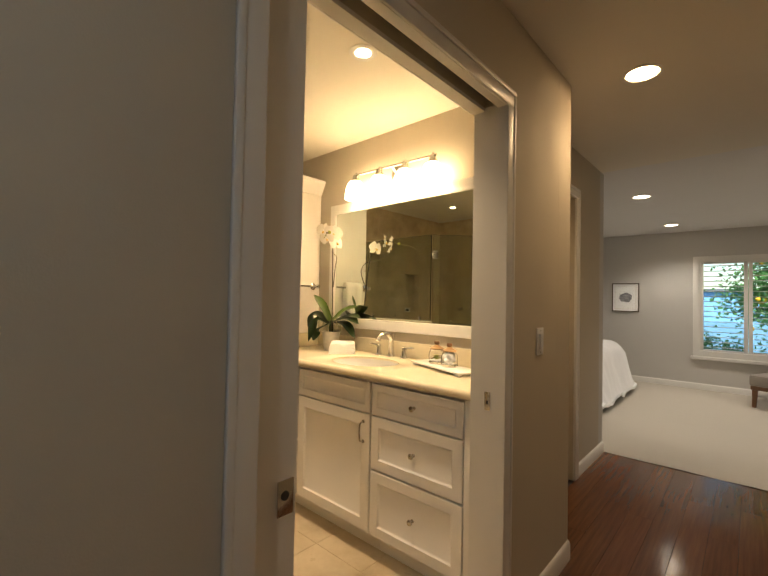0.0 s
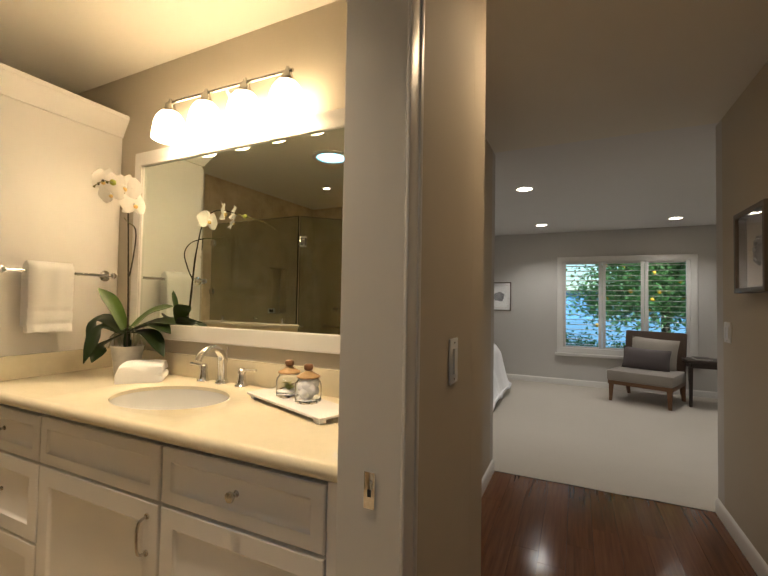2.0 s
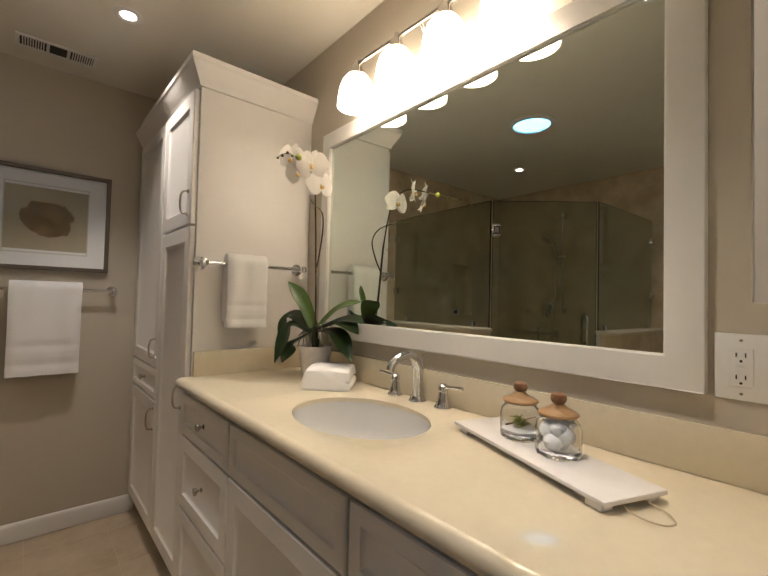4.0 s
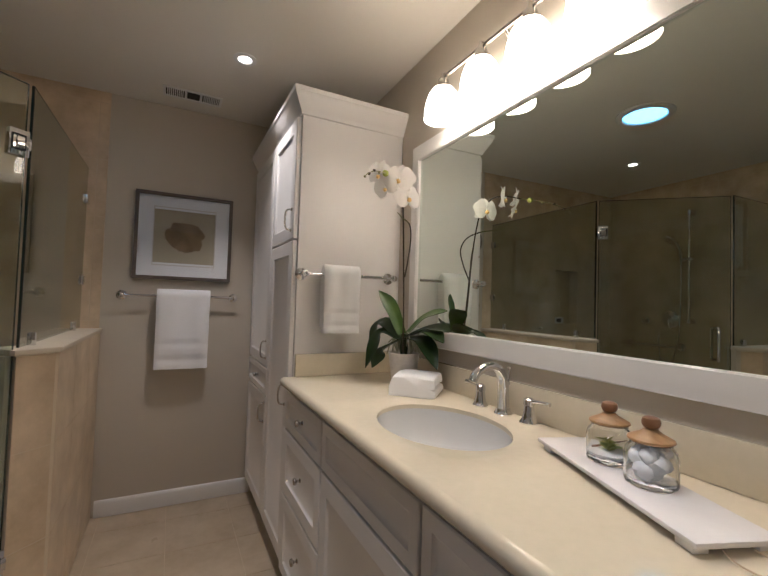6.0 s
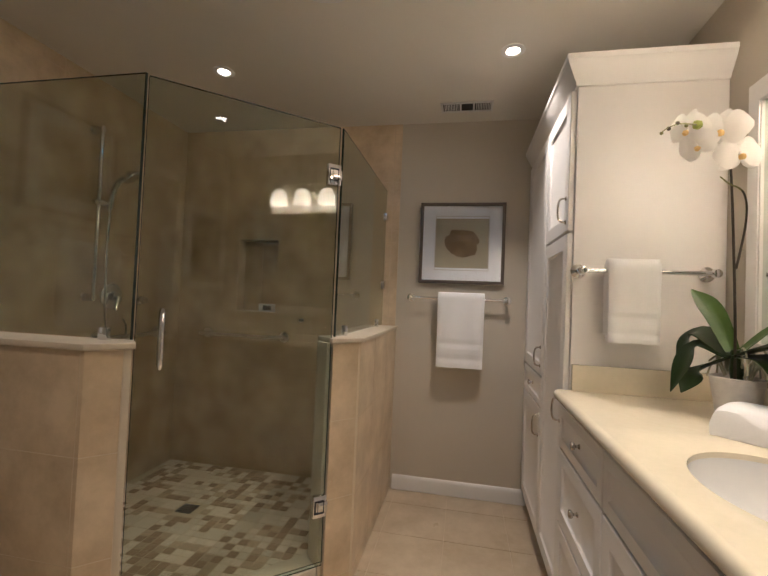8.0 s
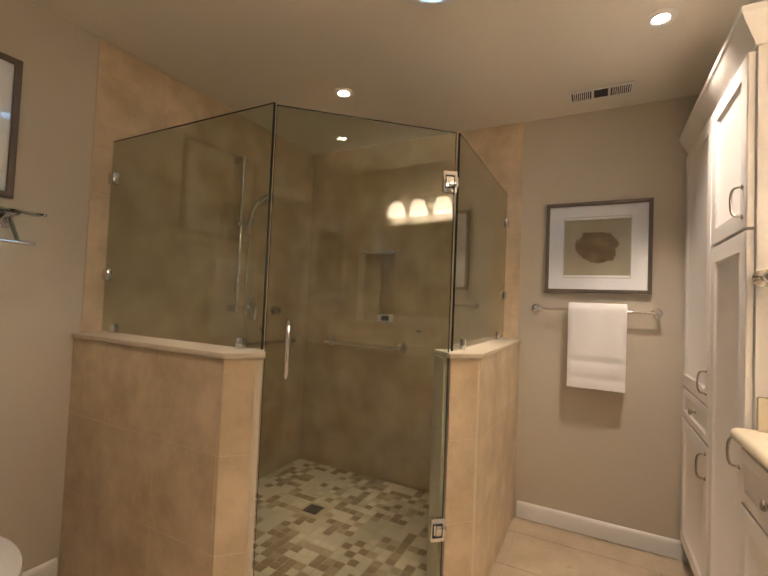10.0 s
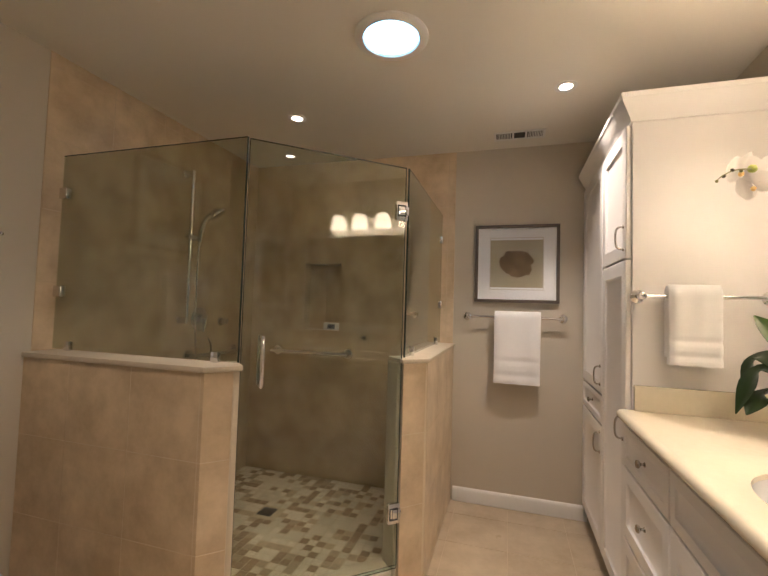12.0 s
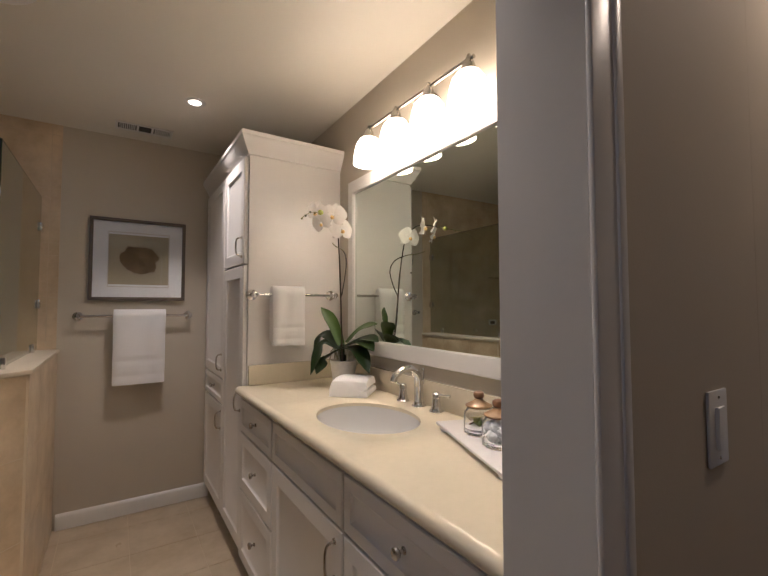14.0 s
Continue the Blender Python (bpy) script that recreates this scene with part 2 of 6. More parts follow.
# Drive and stucco: the blue cast of outdoor daylight is put into the colour.
DRIVE = material("daylight_tint_drive", (0.19, 0.37, 0.53), 0.85, second=(0.16, 0.32, 0.47), scale=6, bump=0.2, bump_scale=80)
STUCCO = material("daylight_tint_stucco", (0.17, 0.36, 0.60), 0.85, second=(0.15, 0.32, 0.55), scale=4, bump=0.3, bump_scale=90)
ROOF = material("grey_shingle", (0.16, 0.16, 0.17), 0.9, second=(0.11, 0.11, 0.12), scale=12)
MIRROR = material("silvered_mirror", (0.69, 0.75, 0.70), 0.0, 1.0)
PANE = glass("tinted_shower_glass", (0.69, 0.735, 0.635))
EDGE = material("glass_edge_green", (0.018, 0.03, 0.024), 0.15, second=(0.03, 0.045, 0.036), scale=20)
SHELFG = glass("green_edge_shelf_glass", (0.72, 0.90, 0.85))
JARG = glass("clear_jar_glass", (0.97, 0.98, 0.98))
# Pane tint adds to the same blue daylight cast on the view outside.
WINPANE = glass("window_pane", (0.72, 0.92, 1.0))
PICG = glass("picture_glazing", (0.98, 0.98, 0.98))
OPAL = glow("lit_opal_shade", (1.0, 0.75, 0.47), SHADE_GLOW)
BULB = glow("lit_bulb", (1.0, 0.66, 0.36), BULB_GLOW)
CANLENS = glow("lit_can_lens", (1.0, 0.80, 0.58), CAN_GLOW)
HALLLENS = glow("lit_hall_lens", (1.0, 0.70, 0.42), HALL_GLOW)
BEDLENS = glow("lit_bedroom_lens", (1.0, 0.86, 0.70), 14.0)
TUBELENS = glow("daylight_diffuser", (0.28, 0.66, 1.0), TUBE_GLOW)

# ---- mesh helpers ----
BASE = {}


def thing(name, base=(0, 0, 0), label="", category="", group="", kind=""):
    """A thing whose parts are given in world metres."""
    ob = new(name)
    ob.location = base
    BASE[ob.name] = Vector(base)
    return tagged(ob, label, category, group, kind)


def local_thing(name, m, label="", category="", group="", kind=""):
    """A thing whose parts are given in its own metres."""
    ob = new(name)
    ob.matrix_basis = m
    BASE[ob.name] = Vector((0, 0, 0))
    return tagged(ob, label, category, group, kind)


def finish(bm, mat, smooth, name):
    bmesh.ops.recalc_face_normals(bm, faces=bm.faces)
    me = bpy.data.meshes.new(name)
    bm.to_mesh(me)
    bm.free()
    me.materials.append(mat)
    if smooth:
        for p in me.polygons:
            p.use_smooth = True
        me.set_sharp_from_angle(angle=radians(38))
    return me


def part(name, bm, mat, parent, label="", smooth=True):
    off = BASE[parent.name]
    bmesh.ops.translate(bm, verts=bm.verts, vec=-off)
    ob = new(name, finish(bm, mat, smooth, name))
    ob.parent = parent
    BASE[ob.name] = off
    return tagged(ob, label)


def solid(name, bm, mat, label="", category="", kind="structure", smooth=False):
    ob = new(name, finish(bm, mat, smooth, name))
    BASE[ob.name] = Vector((0, 0, 0))
    return tagged(ob, label, category, "", kind)


def box(bm, x0, x1, y0, y1, z0, z1, bevel=0.0, seg=2):
    vs = [bm.verts.new((x, y, z)) for x in (x0, x1) for y in (y0, y1) for z in (z0, z1)]
    fs = [bm.faces.new([vs[i] for i in q]) for q in ((0, 1, 3, 2), (4, 6, 7, 5), (0, 4, 5, 1), (2, 3, 7, 6), (0, 2, 6, 4), (1, 5, 7, 3))]
    if bevel:
        es = list({e for f in fs for e in f.edges})
        bmesh.ops.bevel(bm, geom=es, offset=bevel, segments=seg, affect="EDGES", profile=0.5)
    return bm


def boxes(*args, bevel=0.0):
    bm = bmesh.new()
    for a in args:
        box(bm, *a, bevel=bevel)
    return bm


def prism(foot, z0, z1, bevel=0.0, bm=None):
    bm = bm or bmesh.new()
    lo = [bm.verts.new((x, y, z0)) for x, y in foot]
    hi = [bm.verts.new((x, y, z1)) for x, y in foot]
    n = len(foot)
    fs = [bm.faces.new(lo[::-1]), bm.faces.new(hi)]
    fs += [bm.faces.new((lo[i], lo[(i + 1) % n], hi[(i + 1) % n], hi[i])) for i in range(n)]
    if bevel:
        bmesh.ops.bevel(bm, geom=list({e for f in fs for e in f.edges}), offset=bevel, segments=2, affect="EDGES", profile=0.5)
    return bm


def tube(bm, pts, r, seg=10, closed_ends=True, squash=None):
    pts = [Vector(p) for p in pts]
    rs = r if isinstance(r, (list, tuple)) else [r] * len(pts)
    rings, up = [], Vector((0.13, 0.21, 1)).normalized()
    for i, p in enumerate(pts):
        d = (pts[min(i + 1, len(pts) - 1)] - pts[max(i - 1, 0)]).normalized()
        a = d.cross(up)
        if a.length < 0.05:
            a = d.cross(Vector((1, 0.1, 0)))
        a.normalize()
        b = d.cross(a).normalized()
        up = -b if (-b).dot(up) > 0 else b
        a = d.cross(up).normalized()
        rings.append([bm.verts.new(p + (a * math.cos(t) + up * math.sin(t)) * rs[i]) for t in (2 * math.pi * k / seg for k in range(seg))])
    for q, w in zip(rings, rings[1:]):
        for k in range(seg):
            bm.faces.new((q[k], q[(k + 1) % seg], w[(k + 1) % seg], w[k]))
    if closed_ends:
        bm.faces.new(rings[0][::-1])
        bm.faces.new(rings[-1])
    return bm


def curve_pts(pts, n=8):
    """Catmull-Rom through the points."""
    p = [Vector(q) for q in pts]
    p = [p[0] * 2 - p[1]] + p + [p[-1] * 2 - p[-2]]
    out = []
    for i in range(1, len(p) - 2):
        for k in range(n):
            t = k / n
            a, b, c, d = p[i - 1:i + 3]
            out.append(0.5 * (2 * b + (c - a) * t + (2 * a - 5 * b + 4 * c - d) * t * t + (3 * b - a - 3 * c + d) * t ** 3))
    return out + [p[-2]]


def lathe(profile, centre=(0, 0, 0), axis=(0, 0, 1), seg=24, bm=None, sx=1.0, sy=1.0):
    bm = bm or bmesh.new()
    turn = Vector((0, 0, 1)).rotation_difference(Vector(axis)).to_matrix()
    c = Vector(centre)
    rings = []
    for r, z in profile:
        if r < 1e-5:
            rings.append([bm.verts.new(c + turn @ Vector((0, 0, z)))])
        else:
            rings.append([bm.verts.new(c + turn @ Vector((r * sx * math.cos(t), r * sy * math.sin(t), z))) for t in (2 * math.pi * k / seg for k in range(seg))])
    for q, w in zip(rings, rings[1:]):
        for k in range(seg):
            a = [q[k % len(q)], q[(k + 1) % seg % len(q)], w[(k + 1) % seg % len(w)], w[k % len(w)]]
            a = list(dict.fromkeys(a))
            if len(a) > 2:
                bm.faces.new(a)
    return bm


def ring_bars(x0, x1, z0, z1, w, y0, y1, bevel=0.0, bm=None, left=None):
    """Four mitred bars round an opening, in the x-z plane, from y0 to y1."""
    bm = bm or bmesh.new()
    o = ((x0, z0), (x1, z0), (x1, z1), (x0, z1))
    l = left or w
    i = ((x0 + l, z0 + w), (x1 - w, z0 + w), (x1 - w, z1 - w), (x0 + l, z1 - w))
    v = {}
    for key, pts in (("o", o), ("i", i)):
        for y in (y0, y1):
            v[key, y] = [bm.verts.new((x, y, z)) for x, z in pts]
    fs = []
    for k in range(4):
        m = (k + 1) % 4
        for y in (y0, y1):
            fs.append(bm.faces.new((v["o", y][k], v["o", y][m], v["i", y][m], v["i", y][k])))
        for key in "oi":
            fs.append(bm.faces.new((v[key, y0][k], v[key, y0][m], v[key, y1][m], v[key, y1][k])))
    if bevel:
        es = [e for e in {e for f in fs for e in f.edges} if abs(e.verts[0].co.y - e.verts[1].co.y) < 1e-6 and not e.is_manifold is False]
        es = [e for e in es if len({round((f.normal.y if f.normal.length else 0), 1) for f in e.link_faces}) >= 0 and
              ((e.verts[0].co.x == e.verts[1].co.x) or (e.verts[0].co.z == e.verts[1].co.z))]
        bmesh.ops.bevel(bm, geom=es, offset=bevel, segments=2, affect="EDGES", profile=0.5)
    return bm


def panel_front(x0, x1, z0, z1, yf, thick=0.02, rail=0.055, dip=0.009, slope=0.012):
    """A framed front with a recessed panel, facing -y."""
    bm = bmesh.new()

    def loop(inset, y):
        return [bm.verts.new(p) for p in ((x0 + inset, y, z0 + inset), (x1 - inset, y, z0 + inset), (x1 - inset, y, z1 - inset), (x0 + inset, y, z1 - inset))]
    loops = [loop(0, yf + thick), loop(0, yf + 0.003), loop(0.003, yf), loop(rail, yf), loop(rail + 0.003, yf + 0.004), loop(rail + slope, yf + dip)]
    bm.faces.new(loops[0])
    for a, b in zip(loops, loops[1:]):
        for k in range(4):
            bm.faces.new((a[k], a[(k + 1) % 4], b[(k + 1) % 4], b[k]))
    bm.faces.new(loops[-1])
    return bm


SKEW = -0.0192


def askew(bm, origin=(0, 0)):
    """Shears a mesh built on the north wall to the wall's true run, a degree out of square."""
    for v in bm.verts:
        v.co.y += SKEW * (v.co.x + origin[0] + 1.27)
    return bm


def knob(parent, x, y, z):
    part("knob", lathe([(0, 0), (0.008, 0), (0.009, 0.002), (0.0045, 0.006), (0.0045, 0.013), (0.011, 0.017), (0.014, 0.022), (0.0125, 0.027), (0.006, 0.029), (0, 0.0295)], (x, y, z), (0, -1, 0), 16), NICKEL, parent, "small round nickel knob")


def bow_handle(parent, x, y, z0, z1):
    pts = [(x, y, z0), (x, y - 0.02, z0 + 0.004), (x, y - 0.028, z0 + 0.02), (x, y - 0.03, (z0 + z1) / 2), (x, y - 0.028, z1 - 0.02), (x, y - 0.02, z1 - 0.004), (x, y, z1)]
    bm = tube(bmesh.new(), curve_pts(pts, 4), 0.0042, 8)
    for z in (z0, z1):
        lathe([(0, 0), (0.009, 0), (0.008, 0.004), (0, 0.004)], (x, y, z), (0, -1, 0), 12, bm)
    part("handle", bm, NICKEL, parent, "arched brushed nickel pull")


# ---- structure ----
XW, YS, YN, CEILING = -3.13, -0.43, 2.53, 2.40
XH, XB, XR = -0.291, -0.43, 0.80
YB, YWIN = 4.42, 8.316
NY0, NY1, NZ0, NZ1 = 0.035, 0.335, 1.10, 1.61

solid("wall_west", boxes((XW - 0.12, XW, YS - 0.12, NY0, 0, CEILING), (XW - 0.12, XW, NY1, 2.562, 0, CEILING), (XW - 0.12, XW, NY0, NY1, 0, NZ0),
                         (XW - 0.12, XW, NY0, NY1, NZ1, CEILING), (XW - 0.12, XW - 0.095, NY0, NY1, NZ0, NZ1)), WALL, "greige painted bathroom wall with a niche")
solid("wall_south", boxes((XW, XB, YS - 0.12, YS, 0, CEILING)), WALL, "greige painted bathroom wall behind the toilet")
solid("wall_north", prism([(XW - 0.12, YN - SKEW * 1.98), (XH, YN + SKEW * 0.979), (XH, 2.685), (XW - 0.12, 2.685)], 0, CEILING), WALL, "greige painted wall behind the vanity mirror")
solid("wall_door", boxes((XB, XH, 1.96, 2.5105, 0, CEILING), (XB, XH, 0.905, 1.96, 2.10, CEILING), (XB, -0.385, 0.905, 1.96, 2.045, 2.10), (-0.328, XH, 0.905, 1.96, 2.045, 2.10),
                         (XB, -0.385, -0.05, 0.905, 0, 2.10), (-0.328, XH, -0.05, 0.905, 0, 2.10), (XB, XH, -0.05, 0.905, 2.10, CEILING), (XB, XH, -2.2, -0.05, 0, CEILING)), WALL, "greige painted wall with a pocket doorway")
solid("wall_hall_east", boxes((XR, XR + 0.12, -2.2, YB - 0.12, 0, CEILING)), WALL, "greige painted hall wall with framed boxes")
solid("wall_hall_south", boxes((XH, XR, -2.32, -2.2, 0, CEILING)), WALL, "greige painted hall end wall")
solid("wall_recess", boxes((-0.68, -0.56, 2.685, 2.86, 0, CEILING), (-0.68, -0.56, 3.64, YB - 0.12, 0, CEILING), (-0.68, -0.56, 2.86, 3.64, 2.04, CEILING)), WALL, "greige painted hall wall with a closed door")
solid("wall_bedroom_south", boxes((-3.2, -0.56, YB - 0.12, YB, 0, CEILING), (XR, 3.4, YB - 0.12, YB, 0, CEILING)), BEDWALL, "pale grey bedroom wall")
WX0, WX1, WZ0, WZ1 = -0.185, 1.475, 0.575, 1.925
solid("wall_bedroom_north", boxes((-3.2, WX0, YWIN, YWIN + 0.16, 0, CEILING), (WX1, 3.4, YWIN, YWIN + 0.16, 0, CEILING), (WX0, WX1, YWIN, YWIN + 0.16, 0, WZ0), (WX0, WX1, YWIN, YWIN + 0.16, WZ1, CEILING)), BEDWALL, "pale grey bedroom wall with a shuttered window")
solid("wall_bedroom_west", boxes((-3.32, -3.2, YB - 0.12, YWIN + 0.16, 0, CEILING)), BEDWALL, "pale grey bedroom wall")
solid("wall_bedroom_east", boxes((3.4, 3.52, YB - 0.12, YWIN + 0.16, 0, CEILING)), BEDWALL, "pale grey bedroom wall")
solid("ceiling_bath", boxes((XW - 0.12, -0.355, YS - 0.12, 2.685, CEILING, 2.5)), CEIL, "warm white painted bathroom ceiling")
solid("ceiling_hall", boxes((-0.355, XR + 0.12, -2.32, 2.685, CEILING, 2.5), (-0.7, XR + 0.12, 2.685, YB - 0.06, CEILING, 2.5)), CEIL, "warm white painted hall ceiling")
solid("ceiling_bedroom", boxes((-3.32, 3.52, YB - 0.06, YWIN + 0.16, CEILING, 2.5)), BEDCEIL, "white painted bedroom ceiling")
solid("floor_bath_bed", boxes((XW - 0.12, -0.30, YS - 0.12, 2.685, -0.12, -0.006)), GROUT, "sand grout bed under the bathroom tiles")
solid("floor_hall_bed", boxes((-0.30, XR + 0.12, -2.32, 2.685, -0.12, -0.008), (-0.7, XR + 0.12, 2.685, YB, -0.12, -0.008)), DARKGAP, "dark underlay under the hall planks")
bm = bmesh.new()
bmesh.ops.create_grid(bm, x_segments=90, y_segments=60, size=1)
for v in bm.verts:
    v.co = Vector((0.1 + v.co.x * 3.42, (YB + YWIN + 0.16) / 2 + v.co.y * (YWIN + 0.16 - YB) / 2, 0.004 + 0.004 * noise.noise(v.co * 14)))
solid("floor_carpet", bm, CARPET, "beige cut-pile bedroom carpet", smooth=True)
solid("floor_bedroom_slab", boxes((-3.32, 3.52, YB, YWIN + 0.16, -0.12, -0.006)), DARKGAP, "slab under the carpet")


def baseboard(name, axis, at, a0, a1, sign, mat=TRIM, h=0.092, t=0.014):
    """A moulded skirting: along the axis from a0 to a1, against the wall plane at, standing out by sign * t."""
    prof = [(0, 0), (t, 0), (t, h - 0.022), (t * 0.75, h - 0.012), (t * 0.45, h - 0.004), (0, h)]
    bm = bmesh.new()
    ends = []
    for a in (a0, a1):
        ends.append([bm.verts.new((at + sign * d, a, z) if axis == "y" else (a, at + sign * d, z)) for d, z in prof])
    for k in range(len(prof)):
        m = (k + 1) % len(prof)
        bm.faces.new((ends[0][k], ends[0][m], ends[1][m], ends[1][k]))
    bm.faces.new(ends[0])
    bm.faces.new(ends[1][::-1])
    return solid(name, bm, mat, "white painted moulded baseboard", smooth=True)


baseboard("baseboard_west", "y", XW, 1.21, 2.04, 1)
baseboard("baseboard_south", "x", YS, -1.49, XB, 1)
baseboard("baseboard_bath_east", "y", XB, YS, 0.84, -1)
baseboard("baseboard_hall_west", "y", XH, 2.02, 2.685, 1)
baseboard("baseboard_hall_west_2", "y", XH, -2.2, 0.83, 1)
baseboard("baseboard_stub", "x", 2.685, -0.56, XH, 1)
baseboard("baseboard_recess", "y", -0.56, 3.71, YB, 1)
baseboard("baseboard_hall_east", "y", XR, -2.2, YB, -1)
baseboard("baseboard_bed_north", "x", YWIN, -3.2, 3.4, -1)
baseboard("baseboard_bed_south_1", "x", YB, -3.2, -0.57, 1)
baseboard("baseboard_bed_south_2", "x", YB, XR, 3.4, 1)


def casing(name, x, sign, y0, y1, top, w=0.07, south=True, north=True, t=0.018):
    """Moulded door casing on the wall plane x, standing out by sign; the clear opening is y0..y1."""
    bm = bmesh.new()
    xs = sorted((x, x + sign * t))
    xb = sorted((x, x + sign * (t + 0.004)))
    if north:
        box(bm, *xs, y1, y1 + w, 0, top, 0.003)
        box(bm, *xb, y1 + w - 0.018, y1 + w, 0, top + w - 0.0185, 0.004)
    if south:
        box(bm, *xs, y0 - w, y0, 0, top, 0.003)
        box(bm, *xb, y0 - w, y0 - w + 0.018, 0, top + w - 0.0185, 0.004)
    ya, yb = (y0 - w if south else y0), (y1 + w if north else y1)
    box(bm, *xs, ya, yb, top, top + w - 0.018, 0.004)
    box(bm, *xb, ya, yb, top + w - 0.018, top + w + 0.001, 0.004)
    return solid(name, bm, TRIM, "white painted door casing", smooth=True)


casing("trim_door_hall", XH, 1, 0.915, 1.942, 2.03, w=0.065, t=0.009)
casing("trim_door_bath", XB, -1, 0.915, 1.942, 2.03, w=0.065, t=0.009, north=False)
casing("trim_recess_door", -0.56, 1, 2.86, 3.64, 2.04)
jamb = solid("door_jamb_1", boxes((XB, XH, 1.945, 1.96, 0, 2.045), (XB, -0.385, 0.905, 0.918, 0, 2.03), (-0.328, XH, 0.905, 0.918, 0, 2.03),
                                   (XB, -0.383, 0.918, 1.945, 2.03, 2.045), (-0.327, XH, 0.918, 1.945, 2.03, 2.045), bevel=0.0015), TRIM, "white painted split door jamb with a track slot")
solid("door_track", boxes((-0.383, -0.327, -0.05, 1.945, 2.088, 2.0995)), DARKGAP, "dark pocket door track")

# pocket door, mostly slid into its pocket
door = thing("door_1", (-0.355, 0.5, 0.008), "white painted pocket door slid almost open", "door", kind="structure")
part("leaf", boxes((-0.374, -0.338, 0.10, 1.043, 0.008, 2.06), bevel=0.002), TRIM, door)
pl = part("edge_plate", boxes((-0.3378, -0.335, 0.995, 1.035, 0.825, 0.900), bevel=0.001), NICKEL, door, "nickel flush lock plate")
part("keyhole", lathe([(0, 0), (0.009, 0), (0.010, 0.0012), (0.007, 0.0012), (0, 0.0008)], (-0.335, 1.013, 0.867), (1, 0, 0), 16, sy=1.0), BLACK, pl)
strike = thing("strike_plate", (-0.356, 1.945, 0.90), "nickel strike plate in the door jamb", "strike plate")
part("plate", boxes((-0.368, -0.344, 1.9425, 1.9448, 0.865, 0.935), bevel=0.0008), CHROME, strike)
part("slot", boxes((-0.3595, -0.3525, 1.9415, 1.9424, 0.888, 0.902)), BLACK, strike)

door2 = thing("door_2", (-0.62, 3.25, 0.0), "closed white panelled hall door", "door", kind="structure")
bm = bmesh.new()
box(bm, -0.64, -0.605, 2.865, 3.635, 0.01, 2.03, 0.002)
part("leaf", bm, TRIM, door2)

# ---- shower enclosure ----
HL = [(-1.50, YS), (-1.50, 0.505), (-1.572, 0.577), (-1.657, 0.492), (-1.62, 0.455), (-1.62, YS)]
HR = [(XW, 1.195), (-2.19, 1.195), (-2.095, 1.10), (-2.18, 1.015), (-2.24, 1.075), (XW, 1.075)]
HCAP = 1.035


def inset_foot(f, d):
    """The footprint drawn in by d on every side but the ends on a wall (kept simple: towards its middle line)."""
    n = len(f)
    out = []
    for i in range(n):
        p, a, b = Vector(f[i]), Vector(f[i - 1]), Vector(f[(i + 1) % n])
        e1, e2 = (p - a).normalized(), (b - p).normalized()
        n1, n2 = Vector((-e1.y, e1.x)), Vector((-e2.y, e2.x))
        m = (n1 + n2)
        m = m / max(m.length_squared / 2, 0.3)
        out.append(tuple(p + m * d))
    return out


def clipped(pts, axis, lim, low):
    return [tuple((max(c, lim) if low else min(c, lim)) if k == axis else c for k, c in enumerate(p)) for p in pts]


wl = solid("half_wall_shower_left", prism(HL, 0, HCAP - 0.001), GROUT, "tiled half wall of the shower beside the toilet")
wr = solid("half_wall_shower_right", prism(HR, 0, HCAP - 0.001), GROUT, "tiled half wall of the shower beside the vanity aisle")
HLC = HL[:2] + [(-1.586, 0.591), (-1.671, 0.506)] + HL[4:]
capl = clipped(inset_foot(HLC, -0.011), 1, YS, True)
capr = clipped(inset_foot(HR[::-1], -0.011)[::-1], 0, XW, True)
solid("half_wall_cap_left", prism(capl, HCAP, HCAP + 0.020, 0.003), STONE, "pale limestone cap on the half wall", smooth=True)
solid("half_wall_cap_right", prism(capr, HCAP, HCAP + 0.020, 0.003), STONE, "pale limestone cap on the half wall", smooth=True)


def upright_slab(p, q, t, z0, z1, bevel=0.003):
    """A slab standing on the line p-q, t thick to both sides together."""
    p, q = Vector(p), Vector(q)
    d = (q - p).normalized()
    o = Vector((-d.y, d.x)) * t / 2
    return prism([tuple(p + o), tuple(q + o), tuple(q - o), tuple(p - o)], z0, z1, bevel)


solid("shower_jamb_left", upright_slab((-1.578, 0.583), (-1.663, 0.498), 0.026, 0.0, HCAP - 0.001), STONE, "pale limestone jamb strip at the shower door", smooth=True)
solid("shower_jamb_right", upright_slab((-2.102, 1.079), (-2.171, 1.010), 0.020, 0.0, HCAP - 0.001), STONE, "pale limestone jamb strip at the shower door", smooth=True)
solid("shower_curb", prism([(-1.588, 0.581), (-2.081, 1.074), (-2.166, 0.995), (-1.668, 0.497)], 0.0, 0.115, 0.004), STONE, "pale limestone shower curb", smooth=True)

GTOP, CAPTOP = 1.945, HCAP + 0.020
G1, G2 = (-2.104, 1.090), (-1.610, 0.573)


def clip_block(name, parent, cx, cy, cz, sx, sy, sz):
    part(name, boxes((cx - sx / 2, cx + sx / 2, cy - sy / 2, cy + sy / 2, cz - sz / 2, cz + sz / 2), bevel=0.003), CHROME, parent, "chrome glass clamp")


